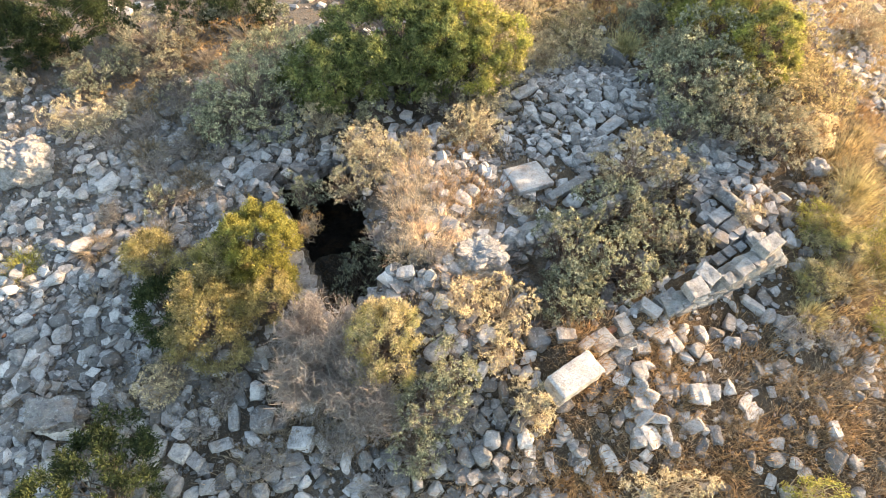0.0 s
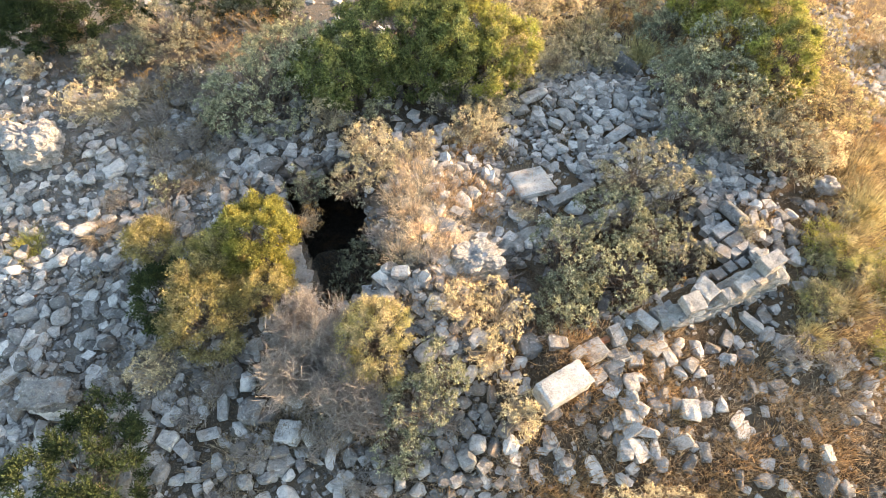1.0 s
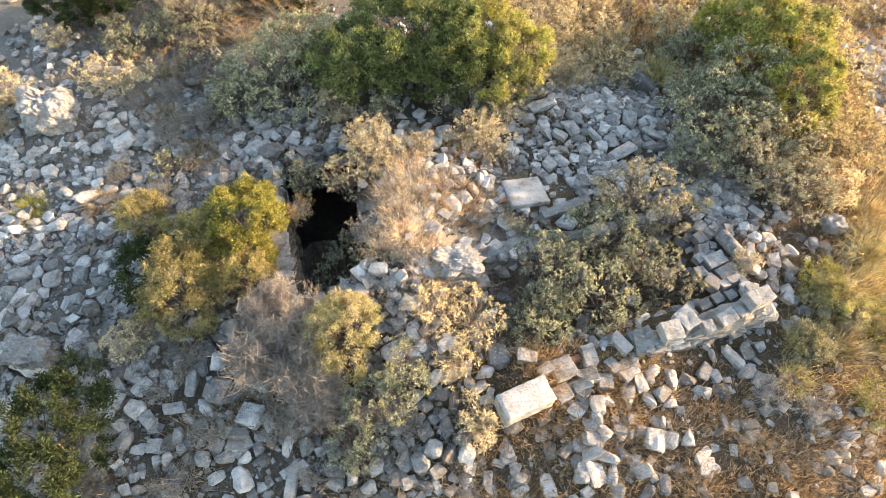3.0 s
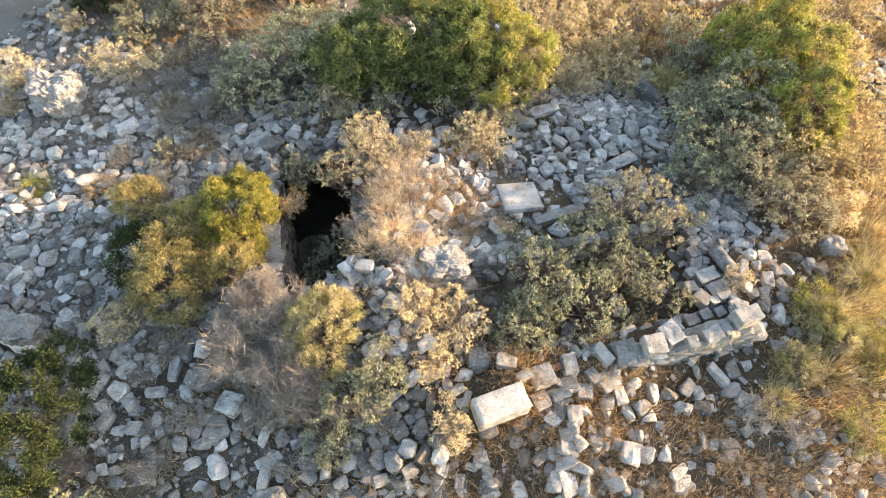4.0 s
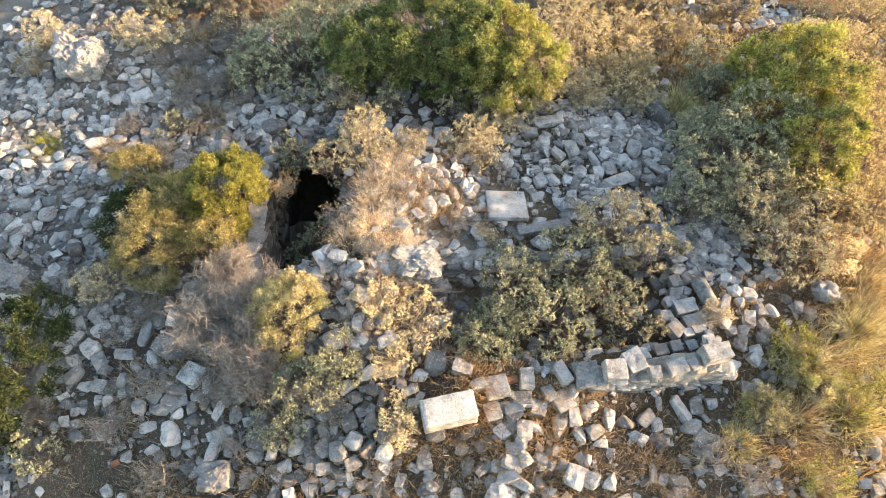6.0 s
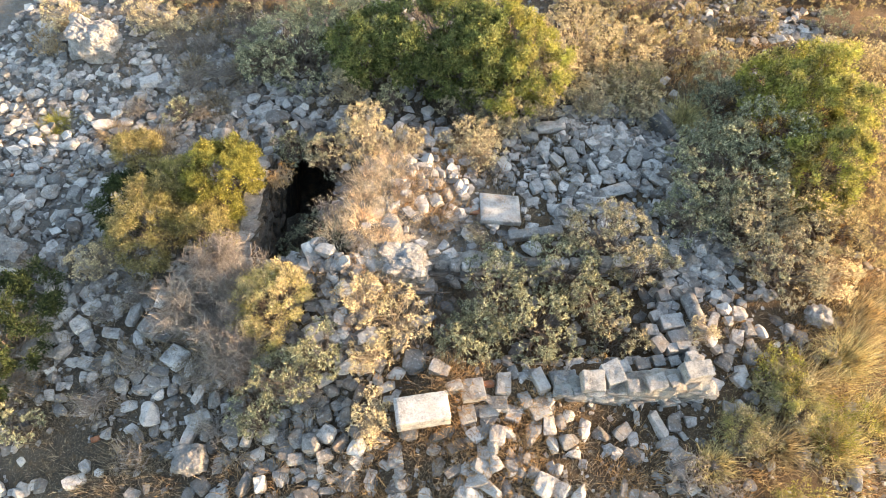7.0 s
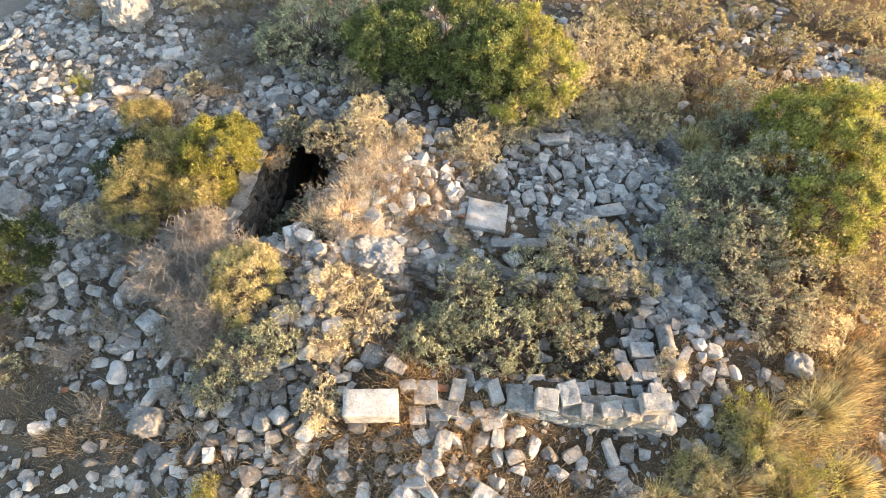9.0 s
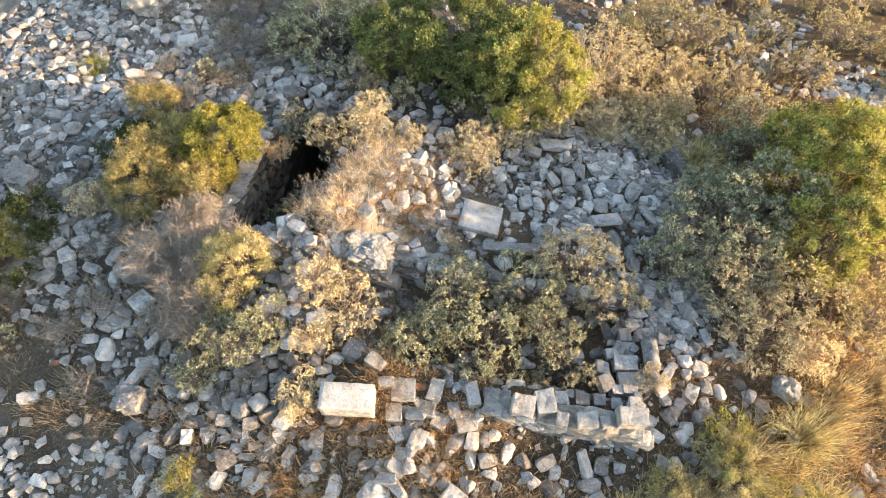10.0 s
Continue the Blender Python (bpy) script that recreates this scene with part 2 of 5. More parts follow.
def ground_height(x, y):
    """The knoll: a low mound of rubble with a sunken room in it, falling away all round."""
    h = -0.86 - 0.25 * soft(2.4 - y) - 0.19 * soft(y - 9.8) - 0.26 * soft(x - 6.8) - 0.02 * soft(-x - 9)
    h += 0.84 * hump(x, y, -0.45, 5.2, 1.95, 1.45) + 0.42 * hump(x, y, -0.3, 7.3, 1.25, 1.1)
    h += 0.16 * hump(x, y, 2.3, 7.1, 1.7, 0.7) + 0.2 * hump(x, y, 2.6, 9.2, 1.3, 1.2) + 0.28 * hump(x, y, 0.9, 3.7, 1.2, 0.7)
    h += 0.3 * hump(x, y, -7.6, 7.8, 1.5, 1.2) + 0.18 * hump(x, y, 5.3, 6.8, 0.8, 1.0) + 0.16 * hump(x, y, 3.4, 3.4, 1.1, 0.7)
    h -= 0.3 * hump(x, y, -1.25, 5.75, 0.55, 0.9)
    u, v = ruin_uv(x, y)
    h += 0.34 * math.exp(-((v + 0.15) / 0.4) ** 2) * step(u, -0.7, -0.1) * (1 - step(u, 1.7, 2.4))
    inside = step(u, -0.5, -0.2) * (1 - step(u, 3.15, 3.55)) * step(v, 0.22, 0.4) * (1 - step(v, 1.75, 2.0))
    h += (-1.0 - h) * inside
    hollow = step(u, -1.15, -0.95) * (1 - step(u, -0.4, -0.2)) * step(v, 0.7, 1.1) * (1 - step(v, 1.56, 1.68))
    h += (min(h, -0.8) - h) * hollow
    return h


# The mouth of the old cistern, in the ruin's own directions.
MOUTH_U, MOUTH_V = (-3.2, -1.55), (2.02, 5.3)


def in_mouth(x, y):
    u, v = ruin_uv(x, y)
    east = MOUTH_U[1] - 0.1 - 0.18 * math.sin(v * 2.3) - 0.1 * (v - 2.0)
    return MOUTH_U[0] < u < east and MOUTH_V[0] + 0.15 * math.sin(u * 5) < v < MOUTH_V[1]


def surface(x, y):
    """The ground with its small unevenness and the hillside far out."""
    r = math.hypot(x - 1, y - 6)
    h = ground_height(x, y)
    if r > 40:
        h = ground_height(1 + (x - 1) * 40 / r, 6 + (y - 6) * 40 / r) - 0.12 * (r - 40) ** 0.93
    rough = noise.noise((x * 0.9, y * 0.9, 3.0)) * 0.06 + noise.noise((x * 3.1, y * 3.1, 7.0)) * 0.035 + noise.noise((x * 8, y * 8, 1.0)) * 0.015
    return h + rough * min(1.0, 14 / max(r, 1)) + noise.noise((x * 0.05, y * 0.05, 9.0)) * 0.8 * min(1, max(0, r - 14) / 40)


def stretch(low, high, pitch):
    """Even steps in the middle, ever wider ones out to the horizon."""
    middle = list(np.arange(low, high + pitch / 2, pitch))
    out, d = [], pitch
    far = 0.0
    while far < 2200:
        d *= 1.24
        far += d
        out.append(far)
    return [low - v for v in reversed(out)] + middle + [high + v for v in out]


def build_ground():
    xs, ys = stretch(-10.5, 12.0, 0.135), stretch(-1.5, 19.5, 0.135)
    verts = [(x, y, surface(x, y)) for y in ys for x in xs]
    nx = len(xs)
    faces = []
    for j in range(len(ys) - 1):
        for i in range(nx - 1):
            if not in_mouth((xs[i] + xs[i + 1]) / 2, (ys[j] + ys[j + 1]) / 2):
                faces.append((j * nx + i, j * nx + i + 1, (j + 1) * nx + i + 1, (j + 1) * nx + i))
    me = mesh_of("ground", verts, faces, True)
    return thing("ground", me, soil, Matrix.Identity(4), "stony grey-brown hillside soil with gravel and plant litter", "ground", kind="structure")


build_ground()


# ---- stones ----
def stone_template(seed, blocky, fine, worn=False):
    """A broken stone, one metre each way, with flat faces and worn edges."""
    rng = random.Random(seed)
    bm = bmesh.new()
    if blocky == "square":
        bmesh.ops.create_cube(bm, size=1)
        for v in bm.verts:
            v.co = Vector((v.co.x * rng.uniform(0.8, 1.04), v.co.y * rng.uniform(0.8, 1.04), v.co.z * rng.uniform(0.86, 1.0)))
        bmesh.ops.bevel(bm, geom=bm.edges[:], offset=0.028, segments=1, affect="EDGES")
        bmesh.ops.subdivide_edges(bm, edges=[e for e in bm.edges if e.calc_length() > 0.2], cuts=4, use_grid_fill=True)
        for v in bm.verts:
            q = v.co * 2.6 + Vector((seed * 1.3, 0, 0))
            v.co += v.co.normalized() * (0.05 * noise.noise(q) + 0.03 * noise.noise(q * 3.3) + 0.02 * noise.noise(q * 8))
        bmesh.ops.recalc_face_normals(bm, faces=bm.faces)
        return bm
    if blocky:
        for sx in (-1, 1):
            for sy in (-1, 1):
                for sz in (-1, 1):
                    x, y, z = sx * rng.uniform(0.26, 0.52), sy * rng.uniform(0.24, 0.52), sz * rng.uniform(0.3, 0.5)
                    if worn:
                        bm.verts.new((x * rng.uniform(0.7, 0.86), y, z * rng.uniform(0.8, 1.0)))
                        bm.verts.new((x, y * rng.uniform(0.7, 0.88), z * rng.uniform(0.75, 0.95)))
                    else:
                        bm.verts.new((x, y, z))
        for _ in range(4 if fine else 1):
            side = rng.choice((-1, 1)) * rng.uniform(0.44, 0.55)
            flat = rng.uniform(-0.3, 0.3)
            bm.verts.new((side, flat, rng.uniform(-0.3, 0.3)) if rng.random() < 0.5 else (flat, side, rng.uniform(-0.3, 0.3)))
    else:
        for _ in range(15 if fine else 20 if worn else 9):
            v = Vector((rng.gauss(0, 1), rng.gauss(0, 1), rng.gauss(0, 1))).normalized()
            size = (abs(v.x) ** 3.2 + abs(v.y) ** 3.2 + abs(v.z) ** 3.2) ** (1 / 3.2)
            bm.verts.new(v / size * rng.uniform(0.42, 0.53))
    bmesh.ops.convex_hull(bm, input=bm.verts)
    loose = [v for v in bm.verts if not v.link_faces]
    bmesh.ops.delete(bm, geom=loose, context="VERTS")
    if fine:
        bmesh.ops.subdivide_edges(bm, edges=bm.edges[:], cuts=1, smooth=0.06 if blocky else 0.14)
        bmesh.ops.triangulate(bm, faces=bm.faces)
        bmesh.ops.subdivide_edges(bm, edges=bm.edges[:], cuts=1)
        bmesh.ops.triangulate(bm, faces=bm.faces)
        for v in bm.verts:
            q = v.co * 2.6 + Vector((seed, 0, 0))
            v.co += v.co.normalized() * (0.12 * noise.noise(q) + 0.06 * noise.noise(q * 2.7) + 0.035 * noise.noise(q * 6.5))
        bmesh.ops.smooth_vert(bm, verts=bm.verts, factor=0.2, use_axis_x=True, use_axis_y=True, use_axis_z=True)
    bmesh.ops.triangulate(bm, faces=bm.faces)
    bmesh.ops.recalc_face_normals(bm, faces=bm.faces)
    return bm


def template_mesh(name, seed, blocky, mat):
    me = bpy.data.meshes.new(name)
    bm = stone_template(seed, blocky, True)
    bm.to_mesh(me)
    bm.free()
    me.materials.append(mat)
    return me


STONES = [template_mesh("stone", 100 + i, True, limestone) for i in range(24)]
PALE_STONES = [template_mesh("stone", 130 + i, True, wall_stone) for i in range(8)]
BRICKS = [template_mesh("brick", 190 + i, "square", fired_clay) for i in range(3)]
BLOCKS = [template_mesh("stone", 160 + i, "square", wall_stone) for i in range(10)]
# Wall stones for the pit, in the rock colour darkened for shade.
SHADED_STONES = [template_mesh("stone", 230 + i, True, shaded_rock) for i in range(6)]
ROUND_STONES = [template_mesh("stone", 200 + i, False, limestone) for i in range(20)]
pick = random.Random(5)
lain = []


def stone_pose(x, y, z, l, w, h, yaw, tilt=10):
    return pose(x, y, z, pick.uniform(-tilt, tilt), pick.uniform(-tilt, tilt), yaw) @ Matrix.Diagonal((l, w, h, 1))


def loose_stones(rows, name, label, group, blocky=0.6, lift=0.28):
    for x, y, l, w, h, yaw in rows:
        me = pick.choice(STONES if pick.random() < blocky else ROUND_STONES)
        h = max(h, 0.45 * min(l, w))
        if any(math.hypot(x - px, y - py) < 0.15 for px, py, _ in lain):
            continue
        lain.append((x, y, 0.5 * max(l, w)))
        thing(name, me, limestone, stone_pose(x, y, surface(x, y) + lift * h, l, w, h, yaw), label, "stone", group)


def rough_block(l, w, h, seed, wear=0.02, cuts=7):
    """A squared block with worn arrises and a pitted face."""
    bm = bmesh.new()
    bmesh.ops.create_cube(bm, size=1)
    bmesh.ops.scale(bm, vec=(l, w, h), verts=bm.verts)
    bmesh.ops.bevel(bm, geom=bm.edges[:], offset=min(l, w, h) * 0.022, segments=1, affect="EDGES")
    bmesh.ops.subdivide_edges(bm, edges=[e for e in bm.edges if e.calc_length() > 0.12], cuts=cuts, use_grid_fill=True)
    bm.normal_update()
    for v in bm.verts:
        p = v.co * 5 + Vector((seed * 3.1, seed, 0))
        v.co += v.normal * (noise.noise(p) * wear * 0.6 + noise.noise(p * 4) * wear * 0.8)
    for f in bm.faces:
        f.smooth = True
    return bm


def boulder(l, w, h, seed, rough=0.16, boxy=0.62):
    """A weathered rock with ledges and pits."""
    bm = bmesh.new()
    bmesh.ops.create_icosphere(bm, subdivisions=5, radius=0.5)
    for v in bm.verts:
        d = v.co.normalized()
        box = d / max(abs(d.x), abs(d.y), abs(d.z)) * 0.5
        p = d * (0.485 - 0.5 * boxy) + box * boxy
        q = Vector((seed * 7.3, seed * 1.7, seed))
        k = noise.noise(d * 1.6 + q) * rough * 1.0 + noise.noise(d * 4 + q) * rough * 0.5 + noise.noise(d * 9 + q) * rough * 0.3 + noise.noise(d * 21 + q) * rough * 0.2
        k += round(noise.noise(d * 2.4 - q) * 4) / 4 * rough * 0.5
        p += d * k
        v.co = Vector((p.x * l, p.y * w, p.z * h))
    return bm


def bm_thing(name, bm, mat, m, label, category, group=""):
    me = bpy.data.meshes.new(name)
    bm.to_mesh(me)
    bm.free()
    return thing(name, me, mat, m, label, category, group)


# Where stones and blocks lie: x, y, length, width, height, turn.
SOUTH_WALL_STONES = [
    (2.44, 3.93, 0.41, 0.40, 0.20, 32), (2.18, 3.85, 0.28, 0.19, 0.20, 42), (2.81, 4.22, 0.25, 0.40, 0.20, 22),
    (3.29, 4.50, 0.21, 0.43, 0.20, 49), (3.53, 4.66, 0.29, 0.26, 0.22, 33), (3.68, 4.80, 0.18, 0.19, 0.20, 37),
    (3.99, 4.74, 0.37, 0.37, 0.26, 23), (4.22, 4.98, 0.32, 0.41, 0.26, 43), (2.50, 3.62, 0.28, 0.32, 0.20, 34),
    (2.77, 3.80, 0.33, 0.23, 0.20, 29), (2.84, 3.95, 0.33, 0.24, 0.20, 19), (3.11, 3.92, 0.26, 0.27, 0.20, 7),
    (3.20, 4.17, 0.20, 0.31, 0.20, 47), (3.42, 4.15, 0.35, 0.38, 0.20, 49)]
WALL_TOP_STONES = [
    (4.56, 4.90, 0.20, 0.27, 0.24, 25), (4.83, 5.11, 0.34, 0.27, 0.24, 37), (5.32, 5.51, 0.47, 0.34, 0.34, 33),
    (5.06, 5.25, 0.17, 0.22, 0.14, 41), (4.37, 5.28, 0.23, 0.25, 0.20, 35), (4.62, 5.46, 0.25, 0.23, 0.20, 34),
    (4.83, 5.61, 0.20, 0.23, 0.20, 37), (5.05, 5.72, 0.20, 0.19, 0.18, 42), (5.31, 5.92, 0.15, 0.37, 0.24, 37),
    (5.12, 6.01, 0.27, 0.17, 0.20, 31)]
EAST_WALL_STONES = [
    (4.84, 6.38, 0.42, 0.32, 0.24, 34), (5.00, 6.17, 0.33, 0.26, 0.24, 33), (4.76, 5.90, 0.26, 0.33, 0.20, 57),
    (4.60, 6.10, 0.24, 0.24, 0.20, 27), (4.60, 6.40, 0.23, 0.20, 0.20, 47), (4.65, 6.55, 0.26, 0.22, 0.20, 97),
    (4.61, 6.79, 0.21, 0.27, 0.20, 37), (4.59, 7.01, 0.23, 0.23, 0.20, 67), (4.96, 5.90, 0.19, 0.19, 0.18, 37),
    (4.53, 7.24, 0.22, 0.25, 0.20, 37)]
HEAP_STONES = [
    (3.02, 3.54, 0.23, 0.32, 0.20, 17), (3.19, 3.62, 0.15, 0.32, 0.15, 67), (3.26, 3.71, 0.15, 0.38, 0.16, -3),
    (3.47, 3.80, 0.41, 0.23, 0.18, 82), (3.66, 4.00, 0.21, 0.38, 0.20, 27), (3.79, 4.13, 0.18, 0.27, 0.16, 37),
    (3.02, 3.35, 0.26, 0.19, 0.15, -8), (2.93, 3.22, 0.23, 0.21, 0.15, 12), (3.01, 3.03, 0.32, 0.24, 0.18, -5),
    (3.14, 3.18, 0.26, 0.32, 0.16, 57), (3.80, 3.77, 0.18, 0.34, 0.18, 42), (3.99, 3.90, 0.31, 0.26, 0.20, 27),
    (3.92, 3.70, 0.18, 0.41, 0.18, 12), (4.14, 4.19, 0.21, 0.38, 0.18, 7)]
HEAP_STONES_LOW = [
    (4.14, 3.81, 0.28, 0.20, 0.15, 17), (4.41, 4.22, 0.26, 0.26, 0.15, 67), (4.68, 4.42, 0.31, 0.21, 0.12, 62),
    (2.64, 2.83, 0.28, 0.17, 0.16, 49), (2.81, 2.69, 0.21, 0.20, 0.14, 67), (4.82, 4.73, 0.12, 0.25, 0.12, 17),
    (5.15, 4.75, 0.18, 0.47, 0.16, 49), (5.19, 5.16, 0.32, 0.15, 0.14, 37), (5.35, 4.87, 0.23, 0.30, 0.16, 27),
    (5.36, 4.54, 0.34, 0.24, 0.18, 42), (2.42, 2.31, 0.21, 0.36, 0.16, 27), (3.69, 3.28, 0.26, 0.20, 0.14, 17),
    (3.86, 4.27, 0.25, 0.19, 0.14, 57), (3.53, 3.21, 0.21, 0.18, 0.14, 47), (1.83, 3.00, 0.29, 0.17, 0.15, 22)]
EAST_HEAP_STONES = [
    (5.57, 6.99, 0.25, 0.26, 0.20, 42), (5.81, 7.06, 0.28, 0.26, 0.18, 22), (5.45, 6.65, 0.16, 0.36, 0.16, 2),
    (6.01, 6.83, 0.22, 0.28, 0.20, 37), (6.25, 6.92, 0.21, 0.28, 0.18, 52), (5.88, 6.62, 0.24, 0.28, 0.18, 7),
    (5.82, 6.36, 0.24, 0.20, 0.16, 42), (5.79, 6.10, 0.32, 0.29, 0.20, 57), (6.14, 6.37, 0.20, 0.25, 0.16, 27),
    (5.69, 6.83, 0.14, 0.18, 0.14, 37), (5.49, 6.36, 0.19, 0.26, 0.14, 47), (6.12, 6.63, 0.15, 0.20, 0.14, 37),
    (5.77, 5.74, 0.22, 0.19, 0.16, -3)]
NORTH_HEAP_STONES = [
    (2.31, 9.21, 0.25, 0.45, 0.20, 57), (3.05, 8.78, 0.32, 0.32, 0.16, 34), (3.27, 8.58, 0.56, 0.25, 0.16, 41),
    (3.34, 9.35, 0.33, 0.47, 0.20, -3), (2.56, 8.48, 0.28, 0.30, 0.16, 22), (2.13, 8.13, 0.24, 0.35, 0.16, 37),
    (2.29, 8.91, 0.27, 0.33, 0.16, 47), (2.05, 8.73, 0.19, 0.40, 0.14, 67), (1.62, 9.45, 0.60, 0.30, 0.20, 29),
    (1.39, 9.11, 0.36, 0.27, 0.18, 7), (3.50, 9.55, 0.31, 0.31, 0.16, 57), (2.71, 8.85, 0.16, 0.40, 0.12, 52),
    (2.91, 7.78, 0.22, 0.20, 0.14, 37), (1.92, 8.03, 0.26, 0.33, 0.14, 47)]
NORTH_EDGE_STONES = [
    (-0.11, 8.28, 0.39, 0.42, 0.22, 29), (-0.28, 7.97, 0.30, 0.32, 0.18, 77), (-0.49, 8.49, 0.26, 0.20, 0.14, 57),
    (-0.74, 8.34, 0.31, 0.20, 0.14, 7), (-1.23, 8.18, 0.33, 0.23, 0.16, 47), (-0.35, 8.75, 0.24, 0.18, 0.14, 47),
    (-0.72, 7.91, 0.24, 0.20, 0.14, 37), (3.97, 8.19, 0.25, 0.49, 0.20, 27), (3.55, 8.35, 0.26, 0.39, 0.18, 42),
    (4.10, 8.09, 0.23, 0.29, 0.18, 37), (3.96, 8.81, 0.26, 0.21, 0.14, 17), (4.15, 8.78, 0.26, 0.18, 0.14, 52),
    (3.54, 8.64, 0.22, 0.21, 0.14, 47), (3.31, 8.25, 0.26, 0.23, 0.14, 67)]
MOUND_STONES = [
    (-0.89, 4.85, 0.26, 0.28, 0.20, 27), (-0.58, 4.91, 0.31, 0.23, 0.16, 7), (-0.61, 4.38, 0.27, 0.32, 0.18, 42),
    (-0.38, 4.09, 0.25, 0.31, 0.18, 87), (-0.08, 3.76, 0.50, 0.33, 0.24, 52), (0.03, 3.51, 0.16, 0.37, 0.18, 37),
    (0.32, 3.17, 0.30, 0.18, 0.14, 57), (0.47, 3.09, 0.31, 0.20, 0.16, 27), (0.55, 2.72, 0.23, 0.38, 0.18, 37),
    (1.45, 3.97, 0.38, 0.40, 0.26, 25), (1.30, 3.68, 0.31, 0.20, 0.20, 67), (1.87, 3.99, 0.34, 0.23, 0.20, 7),
    (-0.32, 4.91, 0.18, 0.17, 0.14, 57), (-0.49, 4.63, 0.13, 0.17, 0.12, 47), (1.10, 3.48, 0.19, 0.20, 0.16, 67)]
MOUND_TOP_STONES = [
    (0.10, 5.86, 0.42, 0.45, 0.20, 27), (0.32, 6.52, 0.25, 0.34, 0.18, 37), (0.50, 6.73, 0.24, 0.27, 0.18, 57),
    (0.63, 6.96, 0.20, 0.30, 0.16, 37), (0.38, 6.26, 0.21, 0.22, 0.16, 37), (0.66, 6.37, 0.23, 0.22, 0.14, 37),
    (1.33, 6.85, 0.29, 0.20, 0.12, 32), (1.09, 6.93, 0.30, 0.14, 0.12, 42), (0.93, 5.80, 0.21, 0.15, 0.12, 37),
    (1.15, 5.93, 0.25, 0.20, 0.14, 47), (0.01, 6.57, 0.20, 0.18, 0.14, 67), (0.18, 6.90, 0.22, 0.21, 0.14, 17),
    (0.37, 7.08, 0.24, 0.23, 0.14, 52), (2.32, 6.72, 0.40, 0.31, 0.24, 35)]
ROOM_STONES = [
    (1.27, 5.70, 0.17, 0.44, 0.18, 62), (1.21, 5.33, 0.13, 0.37, 0.16, 12), (1.06, 5.06, 0.32, 0.13, 0.10, 47),
    (1.22, 4.77, 0.41, 0.17, 0.14, 32)]
SOUTH_STONES = [
    (-0.08, 1.43, 0.16, 0.42, 0.20, 2), (0.12, 1.51, 0.17, 0.30, 0.20, 37), (-0.07, 2.15, 0.28, 0.28, 0.20, 47),
    (0.46, 2.02, 0.26, 0.20, 0.18, 37), (0.56, 2.31, 0.27, 0.34, 0.26, 37), (0.86, 1.64, 0.34, 0.33, 0.20, 57),
    (0.96, 1.35, 0.20, 0.38, 0.20, 7), (0.83, 2.23, 0.26, 0.25, 0.20, 47), (1.20, 2.54, 0.29, 0.29, 0.20, 27),
    (1.13, 2.74, 0.26, 0.24, 0.18, 57), (-0.12, 1.87, 0.26, 0.24, 0.18, 37), (-0.61, 1.83, 0.23, 0.22, 0.16, 57),
    (-1.43, 0.44, 0.23, 0.16, 0.14, 37), (-2.54, 0.34, 0.33, 0.25, 0.20, 47)]
SOUTHWEST_STONES = [
    (-1.94, 1.63, 0.31, 0.44, 0.26, 37), (-2.69, 2.85, 0.37, 0.33, 0.22, 47), (-2.76, 3.28, 0.31, 0.27, 0.22, 52),
    (-3.79, 2.36, 0.22, 0.34, 0.20, 17), (-3.36, 2.48, 0.29, 0.20, 0.16, 37), (-2.34, 1.62, 0.32, 0.19, 0.16, 47),
    (-2.47, 1.15, 0.22, 0.21, 0.16, 37), (-2.24, 1.98, 0.32, 0.19, 0.16, 27), (-2.01, 1.96, 0.24, 0.17, 0.14, 47),
    (-3.47, 1.27, 0.29, 0.18, 0.14, 37), (-3.20, 1.96, 0.33, 0.26, 0.16, 37), (-3.64, 1.80, 0.25, 0.20, 0.14, 37),
    (-1.24, 1.66, 0.20, 0.41, 0.16, 7), (-1.39, 0.58, 0.21, 0.14, 0.12, 37), (-2.29, 0.10, 0.18, 0.17, 0.12, 37)]
WEST_STONES = [
    (-7.63, 4.38, 0.30, 0.40, 0.26, 37), (-7.61, 4.60, 0.19, 0.21, 0.14, 37), (-6.16, 4.24, 0.40, 0.33, 0.24, 57),
    (-6.22, 4.45, 0.31, 0.38, 0.24, 47), (-6.71, 4.21, 0.38, 0.23, 0.20, 32), (-6.72, 3.83, 0.29, 0.33, 0.20, 57),
    (-6.42, 4.01, 0.27, 0.28, 0.20, 37), (-5.23, 3.77, 0.28, 0.29, 0.20, 47), (-5.57, 3.93, 0.24, 0.27, 0.20, 67),
    (-6.30, 5.88, 0.51, 0.27, 0.20, 32), (-6.92, 6.08, 0.31, 0.22, 0.14, 37), (-7.22, 5.80, 0.33, 0.19, 0.14, 17),
    (-6.98, 5.24, 0.35, 0.19, 0.14, 37), (-6.59, 5.23, 0.39, 0.27, 0.16, 22), (-7.26, 6.30, 0.29, 0.25, 0.16, 17)]
